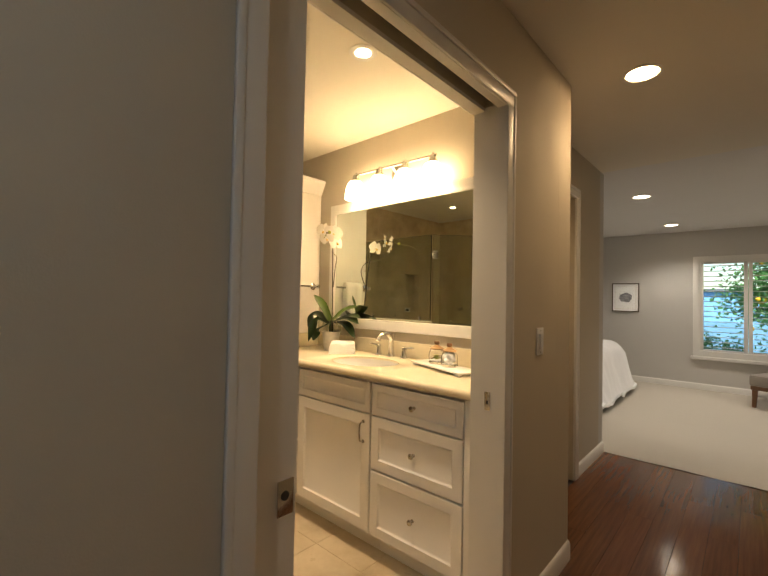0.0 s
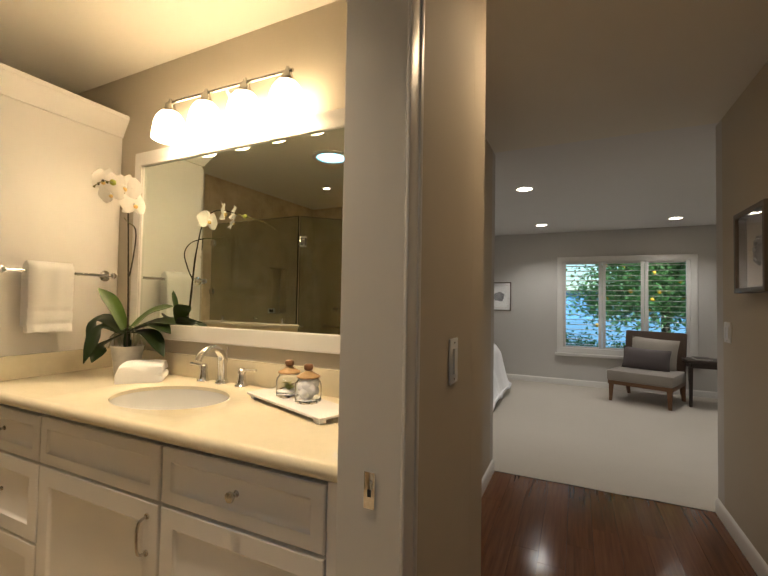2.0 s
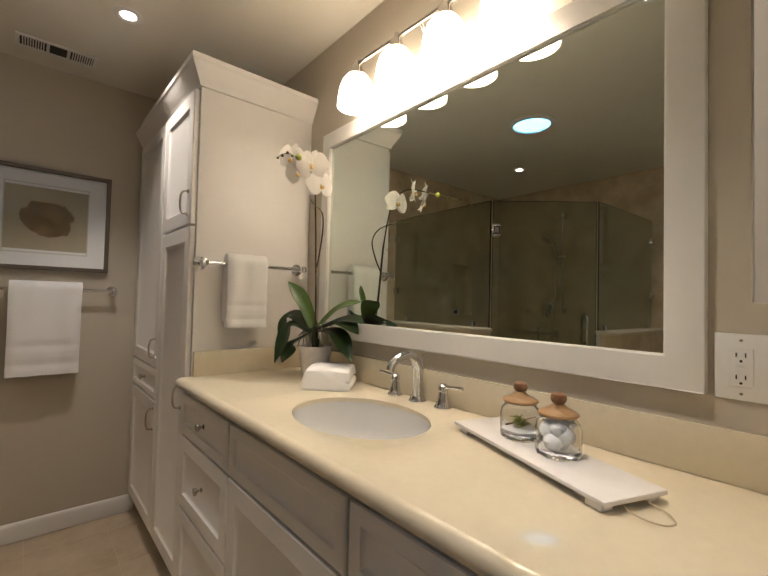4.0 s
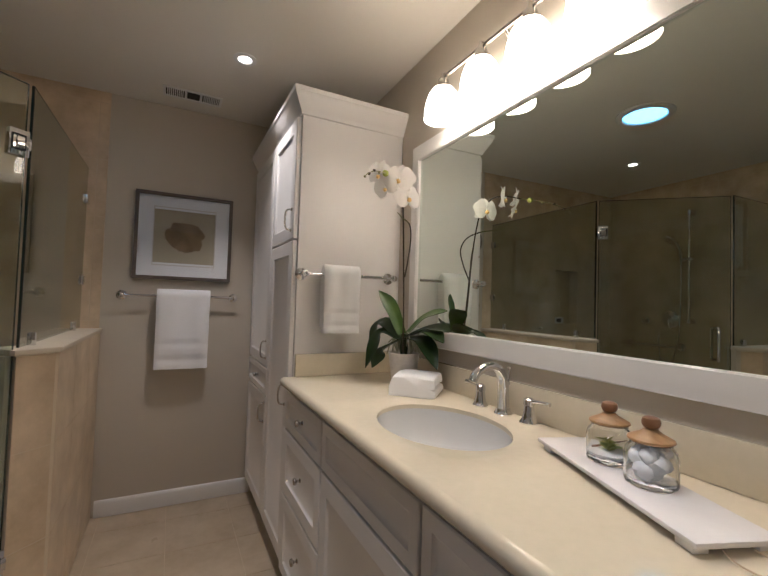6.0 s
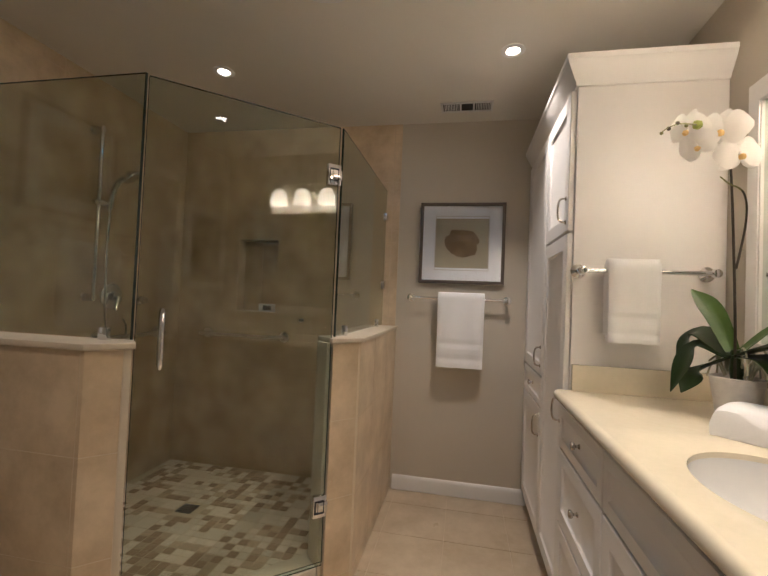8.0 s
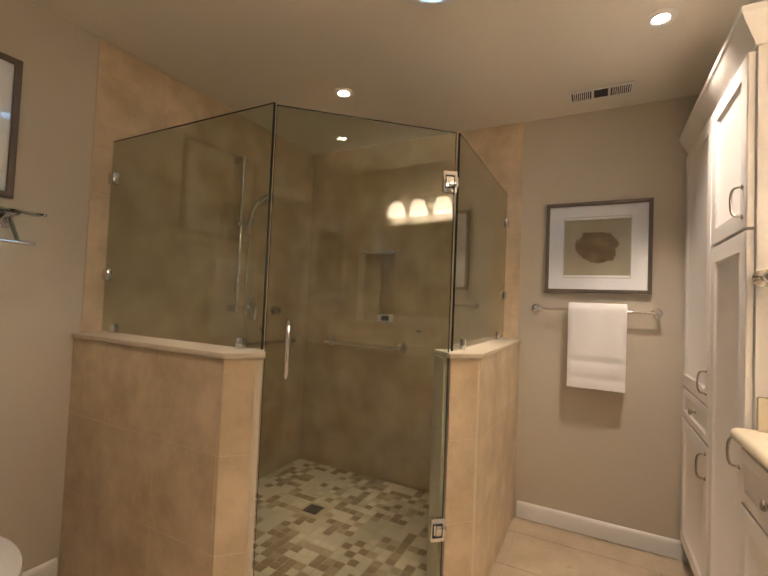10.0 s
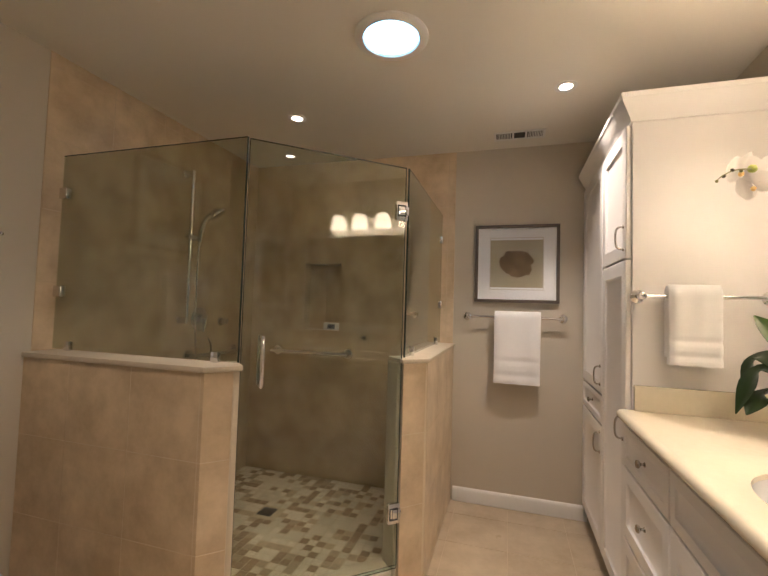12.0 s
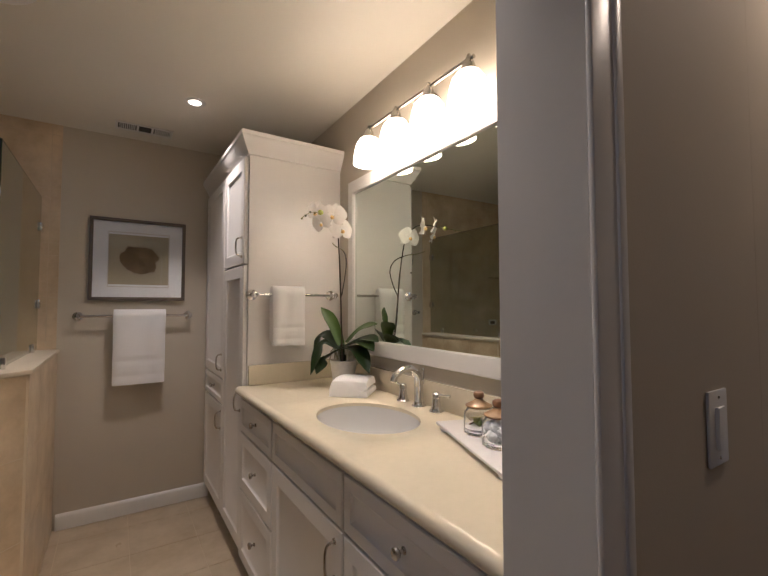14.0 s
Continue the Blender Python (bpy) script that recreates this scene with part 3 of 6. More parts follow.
gl = thing("shower_glass_panel", (-1.612, 0.1, CAPTOP), "fixed grey-tinted glass shower panel on the half wall", "glass panel", "shower glass panels")
gp = part("pane", prism([(-1.6155, YS + 0.004), (-1.6085, YS + 0.004), (-1.6085, 0.562), (-1.6155, 0.559)], CAPTOP + 0.006, GTOP), PANE, gl, smooth=False)
gp.visible_shadow = False
for z in (1.32, 1.77):
    clip_block("clamp", gl, -1.612, YS + 0.024, z, 0.03, 0.046, 0.05)
for y in (-0.33, 0.46):
    clip_block("clamp", gl, -1.612, y, CAPTOP + 0.021, 0.024, 0.034, 0.042)
gr = thing("shower_glass_panel", (-2.6, 1.11, CAPTOP), "fixed grey-tinted glass shower panel beside the picture wall", "glass panel", "shower glass panels")
gp = part("pane", prism([(XW + 0.004, 1.0945), (XW + 0.004, 1.1015), (-2.115, 1.1015), (-2.113, 1.0945)], CAPTOP + 0.006, GTOP), PANE, gr, smooth=False)
gp.visible_shadow = False
for z in (1.32, 1.77):
    clip_block("clamp", gr, XW + 0.024, 1.098, z, 0.046, 0.03, 0.05)
for x in (-2.95, -2.25):
    clip_block("clamp", gr, x, 1.098, CAPTOP + 0.022, 0.022, 0.03, 0.05)

part("polished_edge", boxes((-1.6158, -1.6082, YS + 0.004, 0.563, GTOP + 0.0004, GTOP + 0.0035), (-1.6158, -1.6082, 0.5632, 0.566, CAPTOP + 0.006, GTOP + 0.0035)), EDGE, gl, "dark green polished glass edge")
part("polished_edge", boxes((XW + 0.004, -2.115, 1.0942, 1.1018, GTOP + 0.0004, GTOP + 0.0035), (-2.1115, -2.1085, 1.0942, 1.1018, CAPTOP + 0.006, GTOP + 0.0035)), EDGE, gr, "dark green polished glass edge")

sd = local_thing("shower_door", pose(G1[0], G1[1], 0.12, 0, 0, -48.0), "frameless grey-tinted glass shower door with nickel hinges", "shower door")
DL = math.dist(G1, G2)
gp = part("pane", boxes((0.006, DL - 0.006, -0.0035, 0.0035, 0.012, GTOP - 0.12)), PANE, sd, smooth=False)
gp.visible_shadow = False
part("polished_edge", boxes((0.004, DL - 0.004, -0.0038, 0.0038, GTOP - 0.1196, GTOP - 0.1165), (DL - 0.0055, DL - 0.003, -0.0038, 0.0038, 0.012, GTOP - 0.12), (0.003, 0.0055, -0.0038, 0.0038, 0.012, GTOP - 0.12)), EDGE, sd, "dark green polished glass edge")
for z in (0.245, 1.62):
    h = part("hinge", boxes((-0.004, 0.056, -0.014, 0.014, z - 0.045, z + 0.045), bevel=0.005), CHROME, sd, "square chrome glass hinge")
    for y in (-0.0165, 0.0165):
        part("seam", ring_bars(0.010, 0.050, z - 0.026, z + 0.026, 0.0035, y - 0.0024, y + 0.0024), BLACK, h, "dark seam round the hinge leaf")
    part("knuckle", boxes((-0.006, 0.036, -0.0185, 0.0185, z - 0.020, z + 0.020), bevel=0.003), CHROME, h)
for s in (1, -1):
    x = 0.635
    pts = [(x, 0.005 * s, 0.85), (x, 0.04 * s, 0.85), (x, 0.046 * s, 0.858), (x, 0.046 * s, 1.03), (x, 0.04 * s, 1.038), (x, 0.005 * s, 1.038)]
    part("handle", tube(bmesh.new(), pts, 0.0085, 12), CHROME, sd, "chrome tubular pull handle")
part("bottom_seal", boxes((0.006, DL - 0.006, -0.007, 0.007, 0.0, 0.011)), SHELFG, sd)


# slide rail with hand shower
YW = YS + 0.009
rail = thing("hand_shower_set", (-2.355, YW, 1.17), "chrome slide rail with hand shower and hose", "shower")
part("rail", tube(bmesh.new(), [(-2.355, YW + 0.055, 1.15), (-2.355, YW + 0.055, 2.12)], 0.0105, 12), CHROME, rail)
for z in (1.17, 2.10):
    part("rail_bracket", tube(bmesh.new(), [(-2.355, YW, z), (-2.355, YW + 0.01, z), (-2.355, YW + 0.06, z)], [0.026, 0.02, 0.016], 14), CHROME, rail)
sl = part("slider", tube(bmesh.new(), [(-2.32, YW + 0.06, 1.695), (-2.355, YW + 0.06, 1.695), (-2.415, YW + 0.07, 1.695)], [0.012, 0.019, 0.013], 12), CHROME, rail)
hd = part("hand_shower", tube(bmesh.new(), curve_pts([(-2.405, YW + 0.08, 1.67), (-2.405, YW + 0.09, 1.74), (-2.412, YW + 0.12, 1.82), (-2.425, YW + 0.17, 1.862)], 5), 0.016, 12), CHROME, rail)
part("spray_head", lathe([(0, 0), (0.016, 0.0), (0.038, 0.014), (0.053, 0.034), (0.05, 0.044), (0, 0.046)], (-2.425, YW + 0.165, 1.882), (-0.35, 0.55, -0.75), 20), CHROME, hd)
part("hose", tube(bmesh.new(), curve_pts([(-2.405, YW + 0.08, 1.67), (-2.41, YW + 0.07, 1.40), (-2.43, YW + 0.07, 1.0), (-2.50, YW + 0.07, 0.78), (-2.58, YW + 0.05, 0.80), (-2.62, YW + 0.03, 0.98), (-2.62, YW + 0.005, 1.04)], 6), 0.0065, 8), CHROME, rail)
valve = thing("shower_valve", (-2.527, YW, 1.155), "round chrome shower mixer with lever", "shower valve")
part("escutcheon", lathe([(0, 0.0), (0.075, 0), (0.076, 0.006), (0.068, 0.012), (0.03, 0.014), (0.028, 0.045), (0, 0.046)], (-2.527, YW, 1.178), (0, 1, 0), 28), CHROME, valve)
part("lever", tube(bmesh.new(), [(-2.527, YW + 0.05, 1.178), (-2.512, YW + 0.06, 1.13), (-2.502, YW + 0.06, 1.095)], [0.014, 0.01, 0.008], 10), CHROME, valve)
div = thing("diverter_knob", (-2.742, YW, 1.155), "small chrome diverter knob on shower wall", "shower valve")
part("knob", lathe([(0, 0), (0.032, 0), (0.03, 0.008), (0.018, 0.012), (0.018, 0.03), (0.024, 0.036), (0.022, 0.05), (0, 0.052)], (-2.742, YW, 1.155), (0, 1, 0), 20), CHROME, div)


def grab_bar(label, p, q, out, r=0.014, cat="grab bar"):
    p, q, o = Vector(p), Vector(q), Vector(out)
    g = thing("grab_bar", tuple((p + q) / 2), label, cat)
    d = (q - p).normalized()
    part("bar", tube(bmesh.new(), curve_pts([p + o * 0.005, p + o * 0.05, p + o * 0.065 + d * 0.02, q + o * 0.065 - d * 0.02, q + o * 0.05, q + o * 0.005], 4), r, 12), CHROME, g)
    for e in (p, q):
        part("flange", lathe([(0, 0), (0.038, 0), (0.036, 0.008), (0.02, 0.012), (0, 0.012)], tuple(e), tuple(o), 20), CHROME, g)
    return g


grab_bar("chrome grab bar on the tiled shower wall", (XW + 0.009, -0.17, 0.935), (XW + 0.009, 0.415, 0.935), (1, 0, 0))
grab_bar("chrome grab bar below the shower valve", (-2.90, YW, 0.94), (-2.44, YW, 0.94), (0, 1, 0))
clock = thing("shower_clock", (XW - 0.05, 0.262, NZ0), "small white digital clock in the niche", "clock")
part("case", boxes((XW - 0.07, XW - 0.015, 0.196, 0.328, NZ0 + 0.004, NZ0 + 0.058), bevel=0.006), PLASTIC, clock)
part("screen", boxes((XW - 0.0148, XW - 0.012, 0.232, 0.292, NZ0 + 0.014, NZ0 + 0.048), bevel=0.001), BLACK, clock, "dark screen with a pale frame")
drain = thing("floor_drain", (-2.55, 0.14, 0.0), "square dark metal shower drain", "drain")
part("grate", boxes((-2.597, -2.503, 0.093, 0.187, -0.004, 0.0035), bevel=0.0012), METALD, drain)
for i in range(4):
    part("slot", boxes((-2.584 + 0.021 * i, -2.576 + 0.021 * i, 0.105, 0.175, 0.0036, 0.0042)), BLACK, drain)
ledge = thing("soap_hook", (XW + 0.009, 0.538, 1.058), "small chrome robe hook on shower tile", "hook")
part("plate", lathe([(0, 0), (0.016, 0), (0.015, 0.006), (0.006, 0.01), (0.006, 0.028), (0.012, 0.036), (0, 0.04)], (XW + 0.009, 0.538, 1.058), (1, 0, 0), 14), CHROME, ledge)

# ---- lights of the place ----
def can_light(x, y, lens, r=0.05, label="small recessed ceiling light, lit", z=CEILING, power=0.0, color=(1.0, 0.80, 0.58), cone=95, ring=0.018):
    if power:
        sp = new("can_spot", bpy.data.lights.new("can_spot", "SPOT"))
        sp.data.energy, sp.data.color, sp.data.shadow_soft_size = power, color, r * 0.9
        sp.data.spot_size, sp.data.spot_blend = radians(cone), 0.7
        sp.matrix_world = pose(x, y, z - 0.012)
    c = thing("ceiling_light", (x, y, z), label, "ceiling light", "recessed lights")
    part("trim", lathe([(r, 0), (r + ring, 0), (r + ring + 0.002, -0.003), (r + 0.006, -0.007), (r, -0.004), (r, 0)], (x, y, z), (0, 0, 1), 32), TRIM, c)
    part("lens", lathe([(0, -0.0025), (r, -0.0025), (r, -0.001), (0, -0.001)], (x, y, z), (0, 0, 1), 32), lens, c, "glowing lens")


can_light(-2.385, 0.335, CANLENS, 0.029, ring=0.024, power=4.5)
can_light(-2.38, 1.81, CANLENS, 0.029, ring=0.024, power=36)
can_light(-0.912, 1.787, CANLENS, 0.036, ring=0.026, power=44)
can_light(-0.912, 0.335, CANLENS, 0.029, ring=0.024, power=16)
can_light(0.008, 2.778, HALLLENS, 0.068, "round recessed hall light, lit", power=13, color=(1.0, 0.74, 0.48), cone=140)
for x, y in ((-0.46, 5.48), (-0.446, 7.54), (1.173, 7.60), (1.2, 5.5)):
    can_light(x, y, BEDLENS, 0.07, "round recessed bedroom light, lit", power=36, color=(1.0, 0.96, 0.94), cone=130)
tub = thing("tubular_skylight", (-1.815, 1.08, CEILING), "round daylight tube with a white trim ring", "skylight")
part("trim", lathe([(0.112, 0), (0.153, 0), (0.153, -0.006), (0.142, -0.012), (0.117, -0.013), (0.112, -0.006), (0.112, 0)], (-1.815, 1.08, CEILING), (0, 0, 1), 48), TRIM, tub)
part("diffuser", lathe([(0, -0.012), (0.06, -0.010), (0.112, -0.005), (0.112, -0.001), (0, -0.001)], (-1.815, 1.08, CEILING), (0, 0, 1), 48), TUBELENS, tub, "glowing daylight diffuser")

# Unseen tube added around the hall fill lamp; its real source is unknown.
hsk = thing("tubular_skylight", (0.45, -0.2, CEILING), "added unseen hall daylight tube with a white trim ring", "skylight")
part("trim", lathe([(0.112, 0), (0.153, 0), (0.153, -0.006), (0.142, -0.012), (0.117, -0.013), (0.112, -0.006), (0.112, 0)], (0.45, -0.2, CEILING), (0, 0, 1), 48), TRIM, hsk)
part("diffuser", lathe([(0, -0.012), (0.06, -0.010), (0.112, -0.005), (0.112, -0.001), (0, -0.001)], (0.45, -0.2, CEILING), (0, 0, 1), 48), TUBELENS, hsk, "glowing daylight diffuser")

vl = thing("vanity_light", (-1.30, YN, 2.12), "nickel bar with four lit opal glass shades", "wall lamp")
part("bar", tube(bmesh.new(), [(-1.645, 2.44, 2.122), (-0.955, 2.44, 2.122)], 0.0075, 12), NICKEL, vl)
part("backplate", lathe([(0, 0), (0.075, 0), (0.076, 0.008), (0.06, 0.018), (0.02, 0.022), (0, 0.022)], (-1.29, YN - 0.0005, 2.09), (0, -1, 0), 32, sx=1.0), NICKEL, vl)
part("arm", tube(bmesh.new(), curve_pts([(-1.29, YN - 0.02, 2.09), (-1.29, YN - 0.06, 2.095), (-1.29, 2.44, 2.122)], 5), 0.008, 10), NICKEL, vl)
for x in (-1.62, -1.402, -1.188, -0.98):
    part("holder", lathe([(0.006, 0.03), (0.008, 0.02), (0.02, 0.0), (0.024, -0.018), (0.022, -0.03), (0, -0.03)], (x, 2.44, 2.11), (0, 0, 1), 20), NICKEL, vl)
    part("shade", lathe([(0.02, 2.084), (0.040, 2.075), (0.055, 2.053), (0.065, 2.022), (0.070, 1.985), (0.0715, 1.958), (0.0675, 1.958), (0.066, 1.985), (0.061, 2.019), (0.051, 2.047), (0.02, 2.072)], (x, 2.44, 0), (0, 0, 1), 28), OPAL, vl, "lit opal glass bell shade")
    part("bulb", lathe([(0, 1.972), (0.02, 1.975), (0.028, 1.986), (0.026, 2.004), (0.016, 2.024), (0.014, 2.075), (0, 2.075)], (x, 2.44, 0), (0, 0, 1), 20), BULB, vl, "glowing bulb")

# ---- vanity ----
CX0, CX1, CF = -2.11, XB, 1.975
SX, SY, SA, SB = -1.298, 2.238, 0.222, 0.168
bm = bmesh.new()
N = 64
top, ring2, low = [], [], []
for k in range(N):
    t = 2 * math.pi * (k + 0.5) / N
    c, s = math.cos(t), math.sin(t)
    top.append(bm.verts.new((SX + SA * c, SY + SB * s, 0.913)))
    ring2.append(bm.verts.new((SX + (SA + 0.004) * c, SY + (SB + 0.004) * s, 0.915)))
    low.append(bm.verts.new((SX + SA * c, SY + SB * s, 0.900)))
rx0, rx1, ry0, ry1 = -1.65, -0.95, CF + 0.02, 2.529
outer = []
for k in range(N):
    t = 2 * math.pi * (k + 0.5) / N
    c, s = math.cos(t), math.sin(t)
    f = min(((rx1 - SX) if c > 0 else (SX - rx0)) / max(abs(c), 1e-6), ((ry1 - SY) if s > 0 else (SY - ry0)) / max(abs(s), 1e-6))
    outer.append(bm.verts.new((SX + f * c, SY + f * s, 0.915)))
for k in range(N):
    m = (k + 1) % N
    bm.faces.new((top[k], top[m], ring2[m], ring2[k]))
    bm.faces.new((ring2[k], ring2[m], outer[m], outer[k]))
    bm.faces.new((low[k], low[m], top[m], top[k]))
corners = [(rx1, ry1), (rx0, ry1), (rx0, ry0), (rx1, ry0)]
for cx, cy in corners:
    near = sorted(outer, key=lambda v: (v.co.x - cx) ** 2 + (v.co.y - cy) ** 2)[:2]
    bm.faces.new((near[0], near[1], bm.verts.new((cx, cy, 0.915))))
for x0, x1 in ((CX0, rx0), (rx1, CX1)):
    bm.faces.new([bm.verts.new(p) for p in ((x0, ry0, 0.915), (x1, ry0, 0.915), (x1, ry1, 0.915), (x0, ry1, 0.915))])
prof = [(CF + 0.02, 0.915)] + [(CF + 0.02 - 0.02 * math.sin(a), 0.895 + 0.02 * math.cos(a)) for a in (math.pi * k / 10 for k in range(1, 10))] + [(CF + 0.02, 0.875)]
pa = [bm.verts.new((CX0, y, z)) for y, z in prof]
pb = [bm.verts.new((CX1, y, z)) for y, z in prof]
for k in range(len(prof) - 1):
    bm.faces.new((pa[k], pa[k + 1], pb[k + 1], pb[k]))
bmesh.ops.remove_doubles(bm, verts=bm.verts, dist=0.0002)
ct = thing("countertop", (-1.27, 2.25, 0.875), "cream quartz vanity counter with an oval sink cutout", "counter")
part("slab", bm, COUNTER, ct)
part("backsplash", askew(boxes((CX0 + 0.021, CX1, 2.511, YN - 0.001, 0.9155, 1.013), bevel=0.002)), COUNTER, ct, "cream quartz backsplash")
part("sidesplash", boxes((CX0 + 0.001, CX0 + 0.02, 2.035, YN + 0.012, 0.9155, 1.013), bevel=0.002), COUNTER, ct, "cream quartz side splash")
sink = thing("sink", (SX, SY, 0.76), "white oval undermount porcelain sink", "sink")
part("bowl", lathe([(1.04, 0.8995), (1.0, 0.8995), (0.99, 0.88), (0.965, 0.852), (0.91, 0.820), (0.81, 0.788), (0.66, 0.764), (0.48, 0.750), (0.25, 0.743), (0.09, 0.741), (0.09, 0.733), (0.3, 0.735), (0.85, 0.765), (1.0, 0.81), (1.04, 0.87), (1.04, 0.8995)], (SX, SY, 0), (0, 0, 1), 64, sx=SA, sy=SB), PORC, sink)
part("drain", lathe([(0, 0.7465), (0.016, 0.7465), (0.022, 0.746), (0.022, 0.741), (0, 0.741)], (SX, SY, 0), (0, 0, 1), 24), CHROME, sink, "chrome sink drain")

fau = thing("faucet", (-1.304, 2.478, 0.915), "widespread chrome faucet with two lever handles", "faucet")
part("spout", tube(bmesh.new(), curve_pts([(-1.304, 2.478, 0.93), (-1.304, 2.477, 0.99), (-1.304, 2.470, 1.034), (-1.304, 2.440, 1.062), (-1.304, 2.402, 1.063), (-1.304, 2.368, 1.044), (-1.304, 2.355, 1.022)], 6),
                  [0.019 - 0.006 * min(k / 24, 1) for k in range(37)], 16), CHROME, fau)
part("spout_base", lathe([(0, 0), (0.028, 0), (0.029, 0.004), (0.024, 0.01), (0.022, 0.018), (0, 0.018)], (-1.304, 2.478, 0.9152), (0, 0, 1), 24), CHROME, fau)
part("pop_up_rod", tube(bmesh.new(), [(-1.304, 2.500, 1.0), (-1.304, 2.500, 1.052), (-1.304, 2.500, 1.055), (-1.304, 2.500, 1.062)], [0.003, 0.003, 0.007, 0.005], 10), CHROME, fau)
for x, dx in ((-1.410, -1), (-1.200, 1)):
    hb = part("handle_base", lathe([(0, 0), (0.026, 0), (0.027, 0.004), (0.023, 0.009), (0.0195, 0.014), (0.0165, 0.03), (0.0135, 0.05), (0.0165, 0.054), (0.0155, 0.068), (0.008, 0.074), (0, 0.075)], (x, 2.478, 0.9152), (0, 0, 1), 20), CHROME, fau)
    part("lever", tube(bmesh.new(), curve_pts([(x, 2.478, 0.978), (x + 0.03 * dx, 2.478, 0.982), (x + 0.065 * dx, 2.477, 0.985), (x + 0.075 * dx, 2.476, 0.984)], 4), [0.0075, 0.007, 0.006, 0.0055, 0.005, 0.005, 0.005, 0.0052, 0.0055, 0.006, 0.0065, 0.007, 0.005], 10), CHROME, hb)

FY = 1.998
A0, A1, B0, B1, C0, C1 = -2.104, -1.622, -1.612, -1.026, -1.016, -0.492


def vanity_unit(x0, x1, label, top=0.874):
    u = thing("vanity_cabinet", ((x0 + x1) / 2, 2.25, 0.0), label, "cabinet", "vanity cabinets")
    part("carcass", boxes((x0 - 0.004, x1 + 0.004, FY + 0.021, 2.49, 0.105, top)), CAB, u)
    if top < 0.87:
        part("front_rail", boxes((x0 - 0.004, x1 + 0.004, FY + 0.021, FY + 0.039, top + 0.0005, 0.874)), CAB, u)
    part("toe_kick", boxes((x0 - 0.004, x1 + 0.004, FY + 0.085, 2.50, 0.0, 0.104)), CAB, u)
    return u


def drawer(u, x0, x1, z0, z1, has_knob=True, rail=0.05):
    f = part("drawer_front", panel_front(x0, x1, z0, z1, FY, rail=rail), CAB, u)
    if has_knob:
        knob(f, (x0 + x1) / 2, FY + (0.009 if z1 - z0 > 0.1 else 0), (z0 + z1) / 2)
    return f


for x0, x1 in ((A0, A1), (C0, C1)):
    u = vanity_unit(x0, x1, "white painted vanity unit with three drawers")
    drawer(u, x0, x1, 0.708, 0.860, rail=0.036)
    drawer(u, x0, x1, 0.440, 0.699)
    drawer(u, x0, x1, 0.115, 0.431)
u = vanity_unit(B0, B1, "white painted sink unit with a door under a false front", 0.722)
drawer(u, B0, B1, 0.708, 0.860, False, rail=0.036)
d = part("door", panel_front(B0, B1, 0.115, 0.699, FY, rail=0.058), CAB, u)
bow_handle(d, B1 - 0.042, FY, 0.560, 0.660)
fil = thing("vanity_filler", (-0.457, 2.2, 0.0), "white painted filler strip beside the doorway", "filler")
part("strip", boxes((C1 + 0.004, XB - 0.001, FY + 0.004, 2.1, 0.0, 0.874), bevel=0.001), CAB, fil)

# ---- tall linen cabinet ----
TF, TX = 2.01, -2.112
tc = thing("linen_cabinet", (-2.62, 2.27, 0.0), "tall white painted linen cabinet with crown moulding", "cabinet")
part("body", boxes((XW + 0.001, TX, TF + 0.022, YN + 0.014, 0.10, 2.10), bevel=0.002), CAB, tc)
part("toe_kick", boxes((XW + 0.001, TX - 0.01, TF + 0.09, YN - 0.002, 0.0, 0.099)), DARKGAP, tc)
cp = [(0.0, 2.075), (0.006, 2.078), (0.010, 2.092), (0.016, 2.10), (0.026, 2.118), (0.042, 2.146), (0.046, 2.158), (0.050, 2.162), (0.050, 2.182), (0.0, 2.182)]
bm = bmesh.new()
rows = []
for o, z in cp:
    y, x = TF + 0.02 - o, TX + o
    rows.append([bm.verts.new(p) for p in ((XW + 0.001, y, z), (x, y, z), (x, YN + 0.014, z))])
for a, b in zip(rows, rows[1:]):
    for k in range(2):
        bm.faces.new((a[k], a[k + 1], b[k + 1], b[k]))
bm.faces.new([bm.verts.new(p) for p in ((XW + 0.001, TF - 0.02, 2.181), (TX + 0.04, TF - 0.02, 2.181), (TX + 0.04, YN + 0.014, 2.181), (XW + 0.001, YN + 0.014, 2.181))])
part("crown", bm, CAB, tc, "stepped crown moulding")
MIDX = -2.56


def tall_front(x0, x1, z0, z1, hz=None, kn=False):
    f = part("drawer_front" if kn else "door", panel_front(x0, x1, z0, z1, TF, rail=0.03 if kn else 0.06), CAB, tc)
    if hz:
        bow_handle(f, x1 - 0.035, TF, *hz)
    if kn:
        knob(f, (x0 + x1) / 2, TF + 0.009, (z0 + z1) / 2)


tall_front(MIDX + 0.005, TX - 0.012, 1.522, 2.066, (1.56, 1.655))
tall_front(MIDX + 0.005, TX - 0.012, 0.112, 1.512, (0.785, 0.875))
tall_front(XW + 0.02, MIDX - 0.005, 0.885, 2.066, (0.93, 1.022))
tall_front(XW + 0.02, MIDX - 0.005, 0.735, 0.875, kn=True)
tall_front(XW + 0.02, MIDX - 0.005, 0.112, 0.725, (0.59, 0.69))


